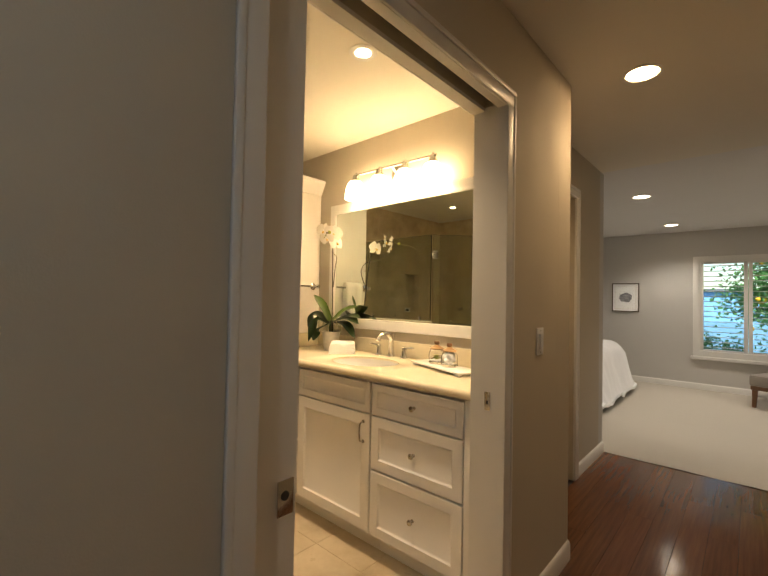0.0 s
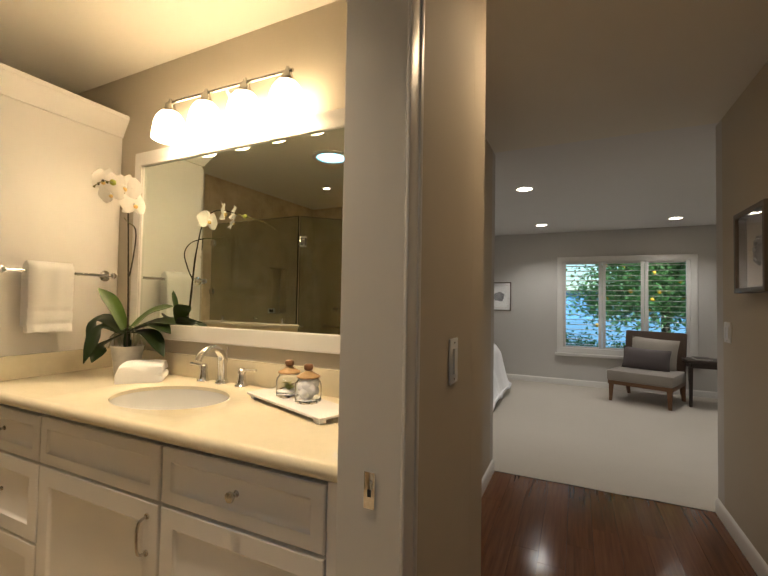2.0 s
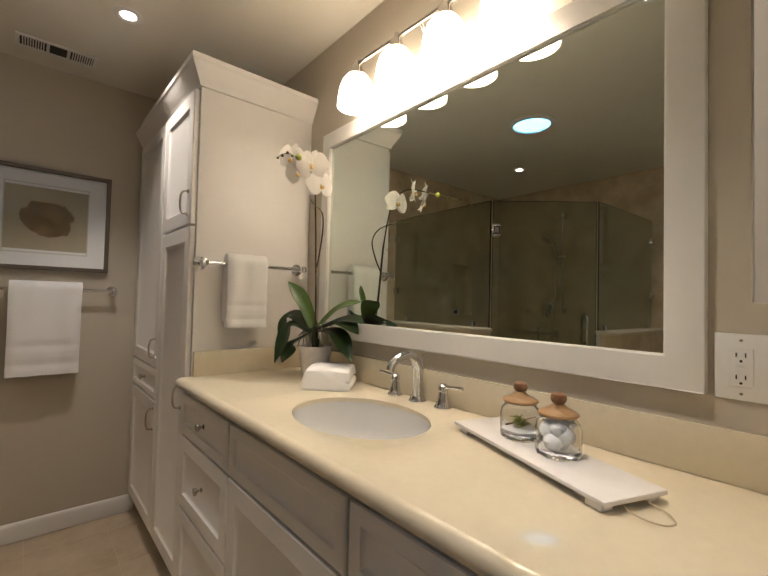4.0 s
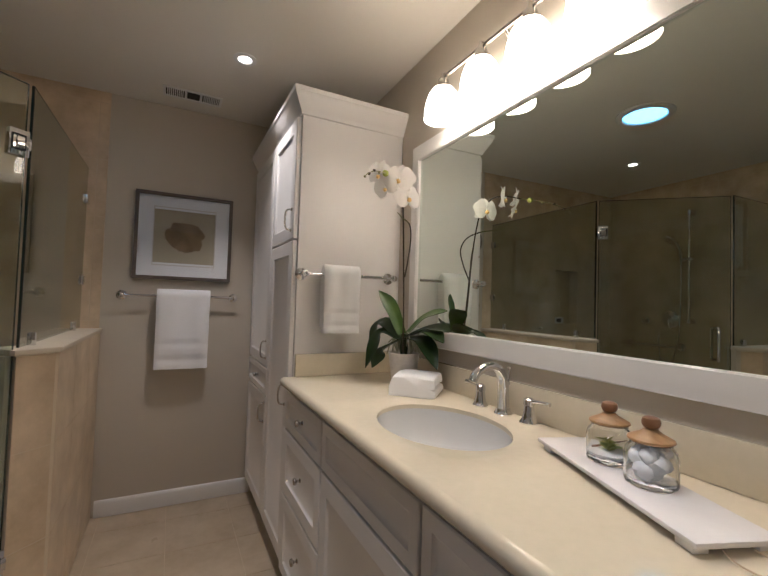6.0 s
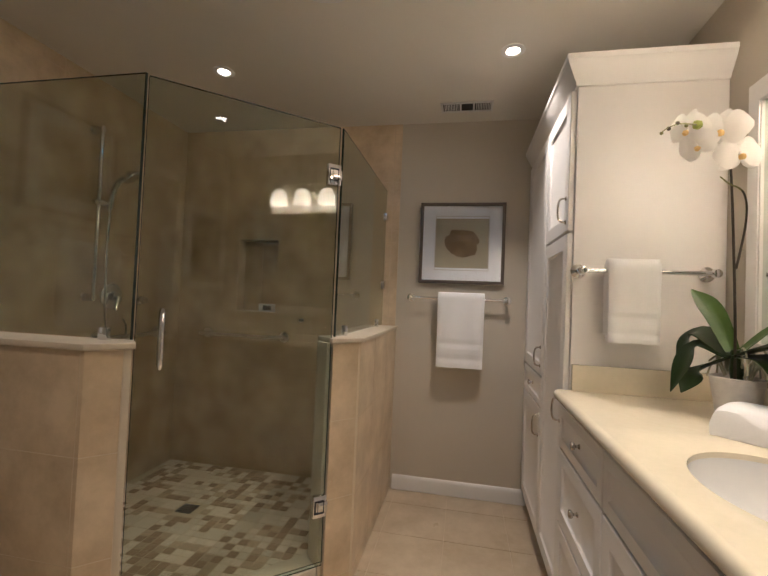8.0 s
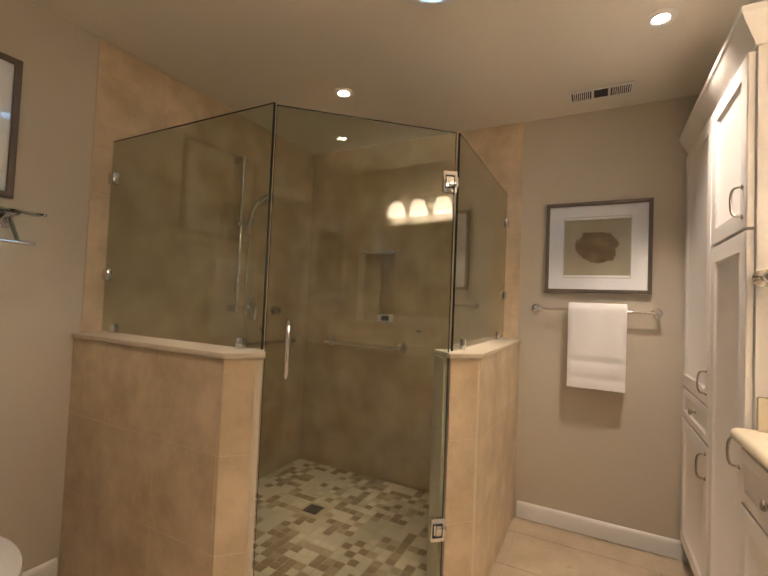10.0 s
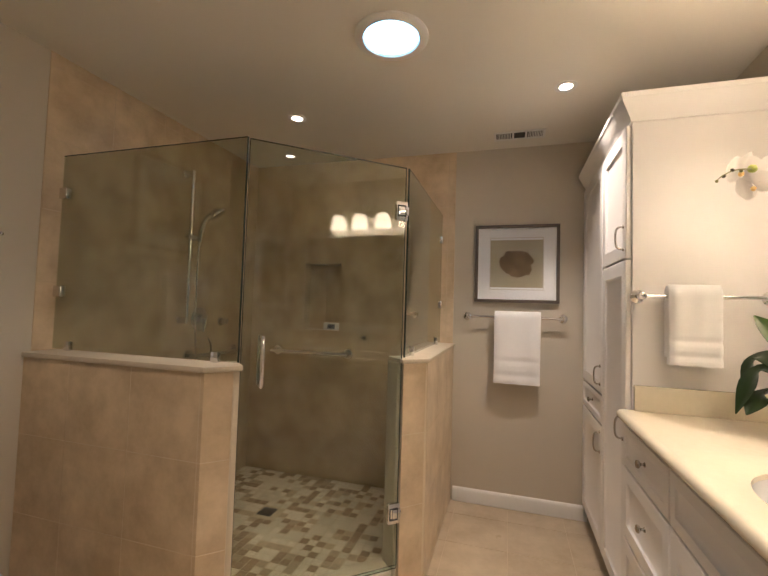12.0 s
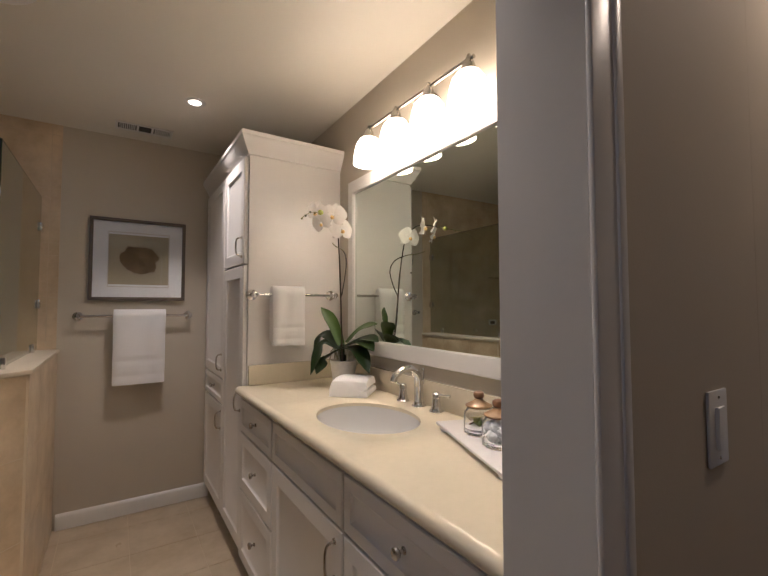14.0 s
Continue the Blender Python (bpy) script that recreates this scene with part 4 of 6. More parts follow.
# ---- towels and bars ----
def towel_bar(label, m, length):
    """Local: the bar runs along x, the wall is at y = 0 and the room at -y."""
    t = local_thing("towel_bar", m, label, "towel bar", "towel bars")
    part("bar", tube(bmesh.new(), [(-length / 2, -0.062, 0), (length / 2, -0.062, 0)], 0.008, 12), CHROME, t)
    for x in (-length / 2, length / 2):
        part("post", lathe([(0, 0), (0.026, 0), (0.027, 0.005), (0.02, 0.01), (0.012, 0.016), (0.010, 0.04), (0.014, 0.048), (0.017, 0.060), (0.014, 0.074), (0, 0.078)], (x, 0, 0), (0, -1, 0), 20), CHROME, t)
    return t


def hung_towel(label, m, width, front, back, thick=0.017, folds=1.0, off=0.062):
    """A folded towel over a bar at local (0, -off, 0)."""
    t = local_thing("towel", m, label, "towel", "white towels")
    bm = bmesh.new()
    R = 0.010
    path = [(R, -back)] + [(R, -back * k / 6) for k in range(5, 0, -1)]
    path += [(R * math.cos(a), R * math.sin(a)) for a in (math.pi * k / 6 for k in range(7))]
    path += [(-R, -front * k / 28) for k in range(1, 29)]
    inner, outer_ = [], []
    for i, (y, z) in enumerate(path):
        a, b = path[max(i - 1, 0)], path[min(i + 1, len(path) - 1)]
        n = Vector((b[1] - a[1], -(b[0] - a[0]))).normalized()
        if n.dot(Vector((y, z + 0.001))) < 0 and z >= 0:
            n = -n
        if z < 0:
            n = Vector((1 if y > 0 else -1, 0))
        inner.append((y + n.x * 0.001, z + n.y * 0.001))
        outer_.append((y + n.x * thick, z + n.y * thick))
    loop = outer_ + inner[::-1]
    M = 26
    grid = []
    for j in range(M + 1):
        u = -0.5 + j / M
        edge = 0.35 * thick * (abs(u) * 2) ** 8
        row = []
        for i, (y, z) in enumerate(loop):
            w = noise.noise(Vector((u * 3.1 * folds + 7.3 * width, z * 4.0, y * 20))) * 0.006 * folds * (1 if i < len(outer_) else 0.2)
            band = -0.005 if i < len(outer_) and y < 0 and (-front * 0.70 < z < -front * 0.62 or -front * 0.90 < z < -front * 0.84) else 0
            sgn = -1 if y < 0 else 1
            row.append(bm.verts.new((u * width + 0.003 * noise.noise(Vector((z * 6, u, 3.0))), -off + y + (w + edge * sgn * -1.6 + (-band if sgn < 0 else 0)) * (1 if sgn < 0 else 0.3), z + 0.003 * noise.noise(Vector((u * 5, 1.7, 0))) * (1 if z < -front * 0.9 else 0))))
        grid.append(row)
    n = len(loop)
    for a, b in zip(grid, grid[1:]):
        for i in range(n):
            bm.faces.new((a[i], a[(i + 1) % n], b[(i + 1) % n], b[i]))
    bm.faces.new(grid[0])
    bm.faces.new(grid[-1][::-1])
    part("cloth", bm, TOWEL, t)
    return t


towel_bar("chrome towel bar below the framed print", pose(XW, 1.592, 1.247, 0, 0, 90), 0.607)
hung_towel("white folded bath towel over a chrome bar", pose(XW, 1.612, 1.252, 0, 0, 90), 0.285, 0.43, 0.40, 0.027)
towel_bar("chrome towel bar on the cabinet side", pose(TX, 2.264, 1.364, 0, 0, 90), 0.432)
hung_towel("white hand towel over the cabinet bar", pose(TX, 2.217, 1.370, 0, 0, 90), 0.168, 0.260, 0.235, 0.029, 1.0)


# ---- framed prints ----
def framed_print(label, m, w, h, rail, depth, open_w, open_h, blob, seed, wood=FRAMEW, back=MAT, ink=INK, glazed=True):
    """Local: centred, the wall at y = 0, the room at -y."""
    p = local_thing("framed_print", m, label, "picture", "framed prints")
    part("rim", ring_bars(-w / 2, w / 2, -h / 2, h / 2, rail, -depth, -0.001, 0.002), wood, p)
    part("mount", ring_bars(-w / 2 + rail * 0.8, w / 2 - rail * 0.8, -h / 2 + rail * 0.8, h / 2 - rail * 0.8, (w - open_w) / 2 - rail * 0.8, -depth * 0.5, -depth * 0.42), back, p, "white mount board")
    part("fillet", ring_bars(-open_w / 2 - 0.004, open_w / 2 + 0.004, -open_h / 2 - 0.004, open_h / 2 + 0.004, 0.005, -depth * 0.5 - 0.002, -depth * 0.42), LINEN, p, "thin inner fillet")
    part("paper", boxes((-w / 2 + rail, w / 2 - rail, -depth * 0.38, -depth * 0.3, -h / 2 + rail, h / 2 - rail)), PAPER if ink is INK else back, p, "aged tan paper")
    bm = bmesh.new()
    c = bm.verts.new((0, -depth * 0.38 - 0.0012, 0))
    vs = []
    for k in range(180):
        t = 2 * math.pi * k / 180
        f = 1 + 0.24 * noise.noise(Vector((math.cos(t) * 1.7, math.sin(t) * 1.7, seed))) + 0.12 * noise.noise(Vector((math.cos(t) * 6, math.sin(t) * 6, seed + 5))) + 0.07 * noise.noise(Vector((math.cos(t) * 19, math.sin(t) * 19, seed)))
        vs.append(bm.verts.new((blob[0] * f * math.cos(t), -depth * 0.38 - 0.0012, blob[1] * f * math.sin(t))))
    for k in range(180):
        bm.faces.new((c, vs[k], vs[(k + 1) % 180]))
    part("print", bm, ink, p, "dark mottled specimen print", smooth=False)
    if glazed:
        g = part("glazing", boxes((-w / 2 + rail * 0.7, w / 2 - rail * 0.7, -depth * 0.66, -depth * 0.58, -h / 2 + rail * 0.7, h / 2 - rail * 0.7)), PICG, p, "clear picture glass", smooth=False)
        g.visible_shadow = False
    return p


framed_print("brown sponge print in a dark wooden frame", pose(XW, 1.602, 1.606, 0, 0, 90), 0.536, 0.520, 0.02, 0.03, 0.335, 0.345, (0.108, 0.088), 1.5)
framed_print("brown seaweed print framed above the toilet", pose(-0.985, YS, 1.858, 0, 0, 180), 0.525, 0.54, 0.022, 0.03, 0.33, 0.35, (0.12, 0.13), 8.1)
framed_print("grey agate print in a thin bedroom frame", pose(-1.17, YWIN, 1.37, 0, 0, 0), 0.40, 0.475, 0.016, 0.025, 0.30, 0.375, (0.095, 0.075), 3.2, ink=INKG)


def shadow_box(label, m, w, h, seed):
    p = local_thing("shadow_box", m, label, "picture", "shadow boxes")
    part("rim", ring_bars(-w / 2, w / 2, -h / 2, h / 2, 0.024, -0.062, -0.001, 0.002), FRAMEW, p)
    part("backing", boxes((-w / 2 + 0.02, w / 2 - 0.02, -0.012, -0.004, -h / 2 + 0.02, h / 2 - 0.02)), LINEN, p, "pale linen backing")
    bm = bmesh.new()
    for k in range(26):
        a = k * 2.4
        r = 0.011 * math.sqrt(k)
        lathe([(0, -0.006), (0.012, -0.003), (0.014, 0.004), (0, 0.011)], (r * math.cos(a) * 0.8, -0.014 - 0.004 * (k % 3), r * math.sin(a) * 1.2), (math.cos(a), -1.5, math.sin(a)), 7, bm)
    part("specimen", bm, INKG, p, "small mounted grey specimen")
    g = part("glazing", boxes((-w / 2 + 0.02, w / 2 - 0.02, -0.054, -0.051, -h / 2 + 0.02, h / 2 - 0.02)), PICG, p, "clear picture glass", smooth=False)
    g.visible_shadow = False


shadow_box("deep grey wooden shadow box with a specimen", pose(XR, 3.70, 1.535, 0, 0, -90), 0.38, 0.40, 1)
shadow_box("deep grey wooden shadow box with a specimen", pose(XR, 3.195, 1.535, 0, 0, -90), 0.43, 0.41, 2)

# ---- mirror ----
mir = thing("wall_mirror", (-1.275, YN, 1.07), "wide mirror in a white painted frame", "mirror")
part("rim", askew(ring_bars(-1.960, -0.573, 1.072, 1.966, 0.066, YN - 0.03, YN - 0.002, 0.003, left=0.052)), TRIM, mir, "white painted frame")
part("bead", askew(ring_bars(-1.908, -0.635, 1.134, 1.904, 0.006, YN - 0.026, YN - 0.012, 0.001)), TRIM, mir)
part("mirror_glass", askew(boxes((-1.91, -0.633, YN - 0.016, YN - 0.011, 1.132, 1.906))), MIRROR, mir, "silvered glass", smooth=False)


# ---- wall plates ----
def wall_plate(name, label, cat, m, w, h, kind):
    p = local_thing(name, m, label, cat)
    pl = part("plate", boxes((-w / 2, w / 2, -0.006, -0.0005, -h / 2, h / 2), bevel=0.0025), PLASTIC, p)
    if kind == "outlet":
        part("insert", boxes((-0.017, 0.017, -0.0085, -0.0062, -0.034, 0.034), bevel=0.0008), PLASTIC, p)
        for s in (-1, 1):
            for x in (-0.0065, 0.0065):
                part("slot", boxes((x - 0.0011, x + 0.0011, -0.0091, -0.0087, s * 0.02 - 0.002, s * 0.02 + 0.006)), BLACK, p)
            part("ground_hole", lathe([(0, 0), (0.0024, 0), (0.0024, 0.0005), (0, 0.0005)], (0, -0.0087, s * 0.02 - 0.009), (0, -1, 0), 10), BLACK, p)
        for z in (-0.005, 0.005):
            part("test_button", boxes((-0.006, 0.006, -0.0098, -0.0087, z - 0.003, z + 0.003), bevel=0.0005), PLASTIC, p)
    elif kind == "rocker":
        n = max(1, round(w / 0.07) if w > 0.1 else 1)
        for i in range(n):
            x = (i - (n - 1) / 2) * 0.046
            part("rocker", prism([(x - 0.016, -0.0062), (x + 0.016, -0.0062), (x + 0.016, -0.010), (x - 0.016, -0.012)], -0.033, 0.033, 0.0008), PLASTIC, p)
    for z in (-h / 2 + 0.012, h / 2 - 0.012):
        part("screw", lathe([(0, 0), (0.0028, 0), (0.0024, 0.0012), (0, 0.0015)], (0, -0.006, z), (0, -1, 0), 10), NICKEL, p)


wall_plate("outlet", "white double power outlet beside the mirror", "outlet", pose(-0.524, YN + SKEW * 0.746, 1.128, 0, 0, -1.1), 0.079, 0.121, "outlet")
wall_plate("light_switch", "white rocker light switch on hall wall", "light switch", pose(XH, 2.288, 1.112, 0, 0, 90), 0.072, 0.118, "rocker")
wall_plate("light_switch", "white rocker light switch near the bedroom", "light switch", pose(XR, 4.21, 1.118, 0, 0, -90), 0.115, 0.118, "rocker")
wall_plate("outlet", "white power outlet low on hall wall", "outlet", pose(XR, 3.17, 0.29, 0, 0, -90), 0.072, 0.116, "outlet")
wall_plate("light_switch", "white rocker switch below the medicine cabinet", "light switch", pose(XB, 2.25, 1.09, 0, 0, -90), 0.115, 0.118, "rocker")

med = thing("medicine_cabinet", (XB, 2.27, 1.25), "recessed medicine cabinet with a white mirrored door", "cabinet")
MM = boxes((XB - 0.004, XB - 0.001, 2.04, 2.465, 1.26, 1.88))
part("box", MM, TRIM, med)
bm = ring_bars(2.02, 2.478, 1.24, 1.90, 0.065, -0.020, -0.005, 0.002)
bmesh.ops.rotate(bm, verts=bm.verts, cent=(0, 0, 0), matrix=Matrix(((0, 1, 0), (1, 0, 0), (0, 0, 1))))
bmesh.ops.translate(bm, verts=bm.verts, vec=(XB, 0, 0))
dr = part("door", bm, TRIM, med, "white framed door")
part("mirror_glass", boxes((XB - 0.014, XB - 0.009, 2.08, 2.418, 1.30, 1.84)), MIRROR, dr, "silvered glass", smooth=False)

# ---- ceiling vent ----
vent = thing("ceiling_vent", (-2.91, 1.605, CEILING), "white slotted ceiling air register", "vent")
part("backing", boxes((-2.965, -2.855, 1.46, 1.75, CEILING - 0.003, CEILING - 0.001)), BLACK, vent)
bm = ring_bars(1.452, 1.758, -2.972, -2.848, 0.014, -0.009, -0.002, 0.001)
for v in bm.verts:
    v.co = Vector((v.co.z, v.co.x, CEILING + v.co.y))
part("rim", bm, TRIM, vent)
for i in range(9):
    for y0 in (1.474, 1.660):
        y = y0 + i * 0.0095
        part("slat", prism([(-2.958, y), (-2.862, y), (-2.862, y + 0.0046), (-2.958, y + 0.0046)], CEILING - 0.009, CEILING - 0.003), TRIM, vent, smooth=False)
for y in (1.568, 1.646):
    part("divider", boxes((-2.958, -2.862, y - 0.006, y + 0.006, CEILING - 0.0085, CEILING - 0.0032)), TRIM, vent, smooth=False)

# ---- on the counter ----
cloth = local_thing("folded_washcloth", pose(-1.652, 2.376, 0.9155, 0, 0, 45), "folded white washcloth on the counter", "towel")
outline = curve_pts([(-0.083, 0.0, 0.001), (0.0, 0.0, 0.001), (0.076, 0.0, 0.001), (0.088, 0.0, 0.012), (0.086, 0.0, 0.030), (0.068, 0.0, 0.036), (0.085, 0.0, 0.042),
                     (0.083, 0.0, 0.064), (0.072, 0.0, 0.075), (0.0, 0.0, 0.079), (-0.058, 0.0, 0.078), (-0.073, 0.0, 0.068), (-0.084, 0.0, 0.034)], 4)
bm = bmesh.new()
rows = []
for j in range(17):
    u = -1 + j / 8
    f = (1 - abs(u) ** 20 * 0.09)
    row = []
    for p in outline:
        q = Vector((p.x * (0.93 + 0.07 * f), u * 0.083 * (0.97 + 0.03 * math.cos(p.z * 40)), 0.001 + (p.z - 0.001) * f * (0.94 + 0.06 * math.cos(u * 1.6))))
        row.append(bm.verts.new(q + Vector((0.8, 1, 0.7 if p.z > 0.004 else 0)) * 0.003 * noise.noise(q * 30)))
    rows.append(row)
n = len(outline)
for r0, r1 in zip(rows, rows[1:]):
    for k in range(n):
        bm.faces.new((r0[k], r0[(k + 1) % n], r1[(k + 1) % n], r1[k]))
for row in (rows[0], rows[-1]):
    c = bm.verts.new(sum((v.co for v in row), Vector()) / n + Vector((0, 0.006 if row is rows[-1] else -0.006, 0)))
    for k in range(n):
        bm.faces.new((c, row[k], row[(k + 1) % n]))
part("cloth", bm, TOWEL, cloth)

tray = local_thing("marble_tray", pose(-0.815, 2.335, 0.9155, 0, 0, -20.5), "white marble board tray with cord loops", "tray")
part("slab", boxes((-0.225, 0.2145, -0.070, 0.070, 0.0122, 0.0210), bevel=0.002), MARBLE, tray)
for x in (-0.192, 0.188):
    for y in (-0.052, 0.052):
        part("foot", boxes((x - 0.016, x + 0.016, y - 0.012, y + 0.012, 0.0, 0.0120), bevel=0.001), MARBLE, tray)
for s in (-1, 1):
    part("cord_loop", tube(bmesh.new(), curve_pts([(s * 0.20, -0.02, 0.010), (s * 0.23, -0.03, 0.006), (s * 0.262, -0.018, 0.004), (s * 0.268, 0.008, 0.004), (s * 0.24, 0.025, 0.006), (s * 0.20, 0.02, 0.010)], 6), 0.0014, 8), CORD, tray, "natural cord loop")
TZ = 0.9155 + 0.0213


def jar(x, y, label):
    j = local_thing("glass_jar", pose(x, y, TZ), label, "jar", "glass jars")
    bm = lathe([(0, 0), (0.037, 0.0), (0.0425, 0.004), (0.0440, 0.010), (0.0440, 0.052), (0.0415, 0.064), (0.034, 0.072), (0.034, 0.077), (0.0305, 0.077), (0.031, 0.070), (0.0385, 0.062), (0.041, 0.051), (0.0405, 0.016), (0.036, 0.011), (0, 0.010)], seg=40)
    for v in bm.verts:
        r = math.hypot(v.co.x, v.co.y)
        if r > 0.0405:
            f = 1 - 0.022 * (0.5 + 0.5 * math.cos(10 * math.atan2(v.co.y, v.co.x)))
            v.co.x, v.co.y = v.co.x * f, v.co.y * f
    b = part("body", bm, JARG, j, "fluted clear glass body with a thick base")
    b.visible_shadow = False
    lid = part("lid", lathe([(0, 0.0775), (0.031, 0.0775), (0.036, 0.0785), (0.0385, 0.081), (0.0375, 0.084), (0.030, 0.088), (0.018, 0.094), (0.0105, 0.101), (0, 0.102)], seg=32), LIDWOOD, j, "turned pale wooden lid")
    part("lid_knob", lathe([(0.0085, 0.1015), (0.0125, 0.1035), (0.0152, 0.1085), (0.0155, 0.114), (0.0138, 0.1195), (0.0085, 0.1225), (0, 0.123)], seg=20), KNOBWOOD, lid, "dark wooden knob")
    return j


j = jar(-0.880, 2.366, "glass jar with air plant and wooden lid")
part("sand", lathe([(0, 0.0105), (0.0355, 0.0115), (0.0398, 0.0165), (0.040, 0.021), (0.02, 0.024), (0, 0.023)], seg=20), SAND, j, "white sand")
bm = bmesh.new()
rnd = random.Random(4)
for k in range(34):
    a, e = rnd.uniform(0, 6.28), rnd.uniform(0.2, 1.3)
    L = rnd.uniform(0.016, 0.028)
    tube(bm, [(0, 0, 0.024), (L * 0.7 * math.cos(a) * math.cos(e), L * 0.7 * math.sin(a) * math.cos(e), 0.024 + L * 0.9 * math.sin(e)), (L * math.cos(a), L * math.sin(a), 0.024 + L * 1.0 * math.sin(e))], [0.0024, 0.0017, 0.0004], 5)
part("air_plant", bm, MOSS, j, "tuft of green air plant")
part("twig", tube(bmesh.new(), [(-0.03, -0.01, 0.024), (0.0, 0.0, 0.036), (0.03, 0.012, 0.05)], [0.0025, 0.002, 0.0012], 6), DARKWOOD, j)
j = jar(-0.776, 2.330, "glass jar of cotton balls with wooden lid")
for k in range(13):
    a = k * 2.399
    r = 0.022 if k % 4 else 0.006
    z = 0.025 + 0.0042 * k * (0.9 if k < 9 else 0.75)
    q = 0.0145 + 0.002 * (k % 3)
    bm = lathe([(0, -q), (0.6 * q, -0.8 * q), (0.95 * q, -0.25 * q), (0.95 * q, 0.35 * q), (0.55 * q, 0.85 * q), (0, q)], (r * math.cos(a), r * math.sin(a), z), (math.cos(a), 0.3, 1), 12)
    for v in bm.verts:
        v.co += Vector((1, 1, 1)) * 0.002 * noise.noise(v.co * 90)
    part("cotton_ball", bm, COTTON, j)

# ---- orchid ----
OX, OY = -1.80, 2.405
orch = thing("orchid", (OX, OY, 0.9155), "white moth orchid in a silvery pot", "plant")
part("pot", lathe([(0, 0.9158), (0.042, 0.9158), (0.046, 0.918), (0.064, 1.040), (0.066, 1.046), (0.062, 1.048), (0.058, 1.040), (0.052, 1.0), (0, 1.0)], (OX, OY, 0), (0, 0, 1), 32), POT, orch, "silvery white tapered pot")
part("bark", lathe([(0, 1.034), (0.02, 1.036), (0.048, 1.028), (0.045, 1.002), (0, 1.002)], (OX, OY, 0), (0, 0, 1), 20), BARK, orch)


def strap_leaf(base, mid, tip, width, roll=0.0):
    pts = curve_pts([base, mid, tip], 7)
    bm = bmesh.new()
    rows = []
    n = len(pts) - 1
    side0 = None
    for i, p in enumerate(pts):
        t = i / n
        d = (pts[min(i + 1, n)] - pts[max(i - 1, 0)]).normalized()
        s = d.cross(Vector((0, 0, 1)))
        s = s.normalized() if s.length > 0.1 else Vector((0.5, 0.86, 0))
        s = (Matrix.Rotation(roll, 3, d) @ s).normalized()
        u = s.cross(d)
        w = width * (0.35 + 0.65 * math.sin(math.pi * min(t * 0.62 + 0.12, 1))) * (1 - max(0, (t - 0.58) / 0.42) ** 2.0) + 0.002
        row = []
        for k in range(7):
            a = -1 + k / 3
            row.append(p + s * a * w + u * (0.22 * w * (abs(a) ** 1.4)))
        rows.append(row)
    top_ = [[bm.verts.new(v) for v in r] for r in rows]
    bot_ = [[bm.verts.new(v - Vector((0, 0, 0.0022))) for v in r] for r in rows]
    for i in range(n):
        for k in range(6):
            bm.faces.new((top_[i][k], top_[i][k + 1], top_[i + 1][k + 1], top_[i + 1][k]))
            bm.faces.new((bot_[i][k], bot_[i + 1][k], bot_[i + 1][k + 1], bot_[i][k + 1]))
        for k in (0, 6):
            bm.faces.new((top_[i][k], top_[i + 1][k], bot_[i + 1][k], bot_[i][k]))
    return bm


B0_ = Vector((OX + 0.006, OY - 0.008, 1.112))
part("crown", tube(bmesh.new(), [(OX, OY, 1.02), (OX + 0.003, OY - 0.004, 1.07), (OX + 0.006, OY - 0.008, 1.125)], [0.014, 0.017, 0.010], 10), LEAF, orch)
for mid, tip, w, roll in (((-1.861, 2.375, 1.23), (-1.918, 2.340, 1.300), 0.026, -0.9),
                          ((-1.713, 2.45, 1.196), (-1.607, 2.476, 1.226), 0.034, 0.5),
                          ((-1.666, 2.445, 1.155), (-1.555, 2.45, 1.150), 0.037, 0.3),
                          ((-1.652, 2.42, 1.145), (-1.545, 2.42, 1.112), 0.037, 0.2),
                          ((-1.665, 2.41, 1.105), (-1.567, 2.41, 1.015), 0.035, 0.2),
                          ((-1.925, 2.36, 1.165), (-1.949, 2.315, 1.073), 0.036, -0.35),
                          ((-1.876, 2.335, 1.125), (-1.88, 2.27, 0.98), 0.035, -0.3),
                          ((-1.873, 2.345, 1.049), (-1.849, 2.285, 0.985), 0.034, -0.2)):
    part("leaf", strap_leaf(B0_ + (Vector(tip) - B0_) * 0.06, mid, tip, w, roll), YOUNGLEAF if tip[2] > 1.2 else LEAF, orch)
S1 = curve_pts([(-1.782, 2.388, 1.04), (-1.752, 2.37, 1.20), (-1.740, 2.354, 1.46), (-1.724, 2.337, 1.62), (-1.708, 2.322, 1.675), (-1.68, 2.29, 1.712), (-1.655, 2.245, 1.718), (-1.615, 2.205, 1.705), (-1.583, 2.186, 1.695), (-1.535, 2.125, 1.680), (-1.495, 2.08, 1.655), (-1.481, 2.059, 1.637)], 6)
cut = 6 * 7
part("flower_spike", tube(bmesh.new(), S1[:cut + 1], [0.0036 - 0.0014 * k / cut for k in range(cut + 1)], 8), STEM, orch)
part("spike_tip", tube(bmesh.new(), S1[cut:], [0.0024 - 0.0012 * k / (len(S1) - cut - 1) for k in range(len(S1) - cut)], 7), TIPSTEM, orch, "yellow green tip of the flower spike")
S2 = curve_pts([(-1.742, 2.364, 1.354), (-1.757, 2.384, 1.415), (-1.764, 2.398, 1.484), (-1.740, 2.385, 1.535), (-1.695, 2.347, 1.560), (-1.662, 2.30, 1.568), (-1.638, 2.266, 1.580)], 6)
cut = 6 * 4
part("side_spike", tube(bmesh.new(), S2[:cut + 1], [0.0032 - 0.0008 * k / cut for k in range(cut + 1)], 7), STEM, orch)
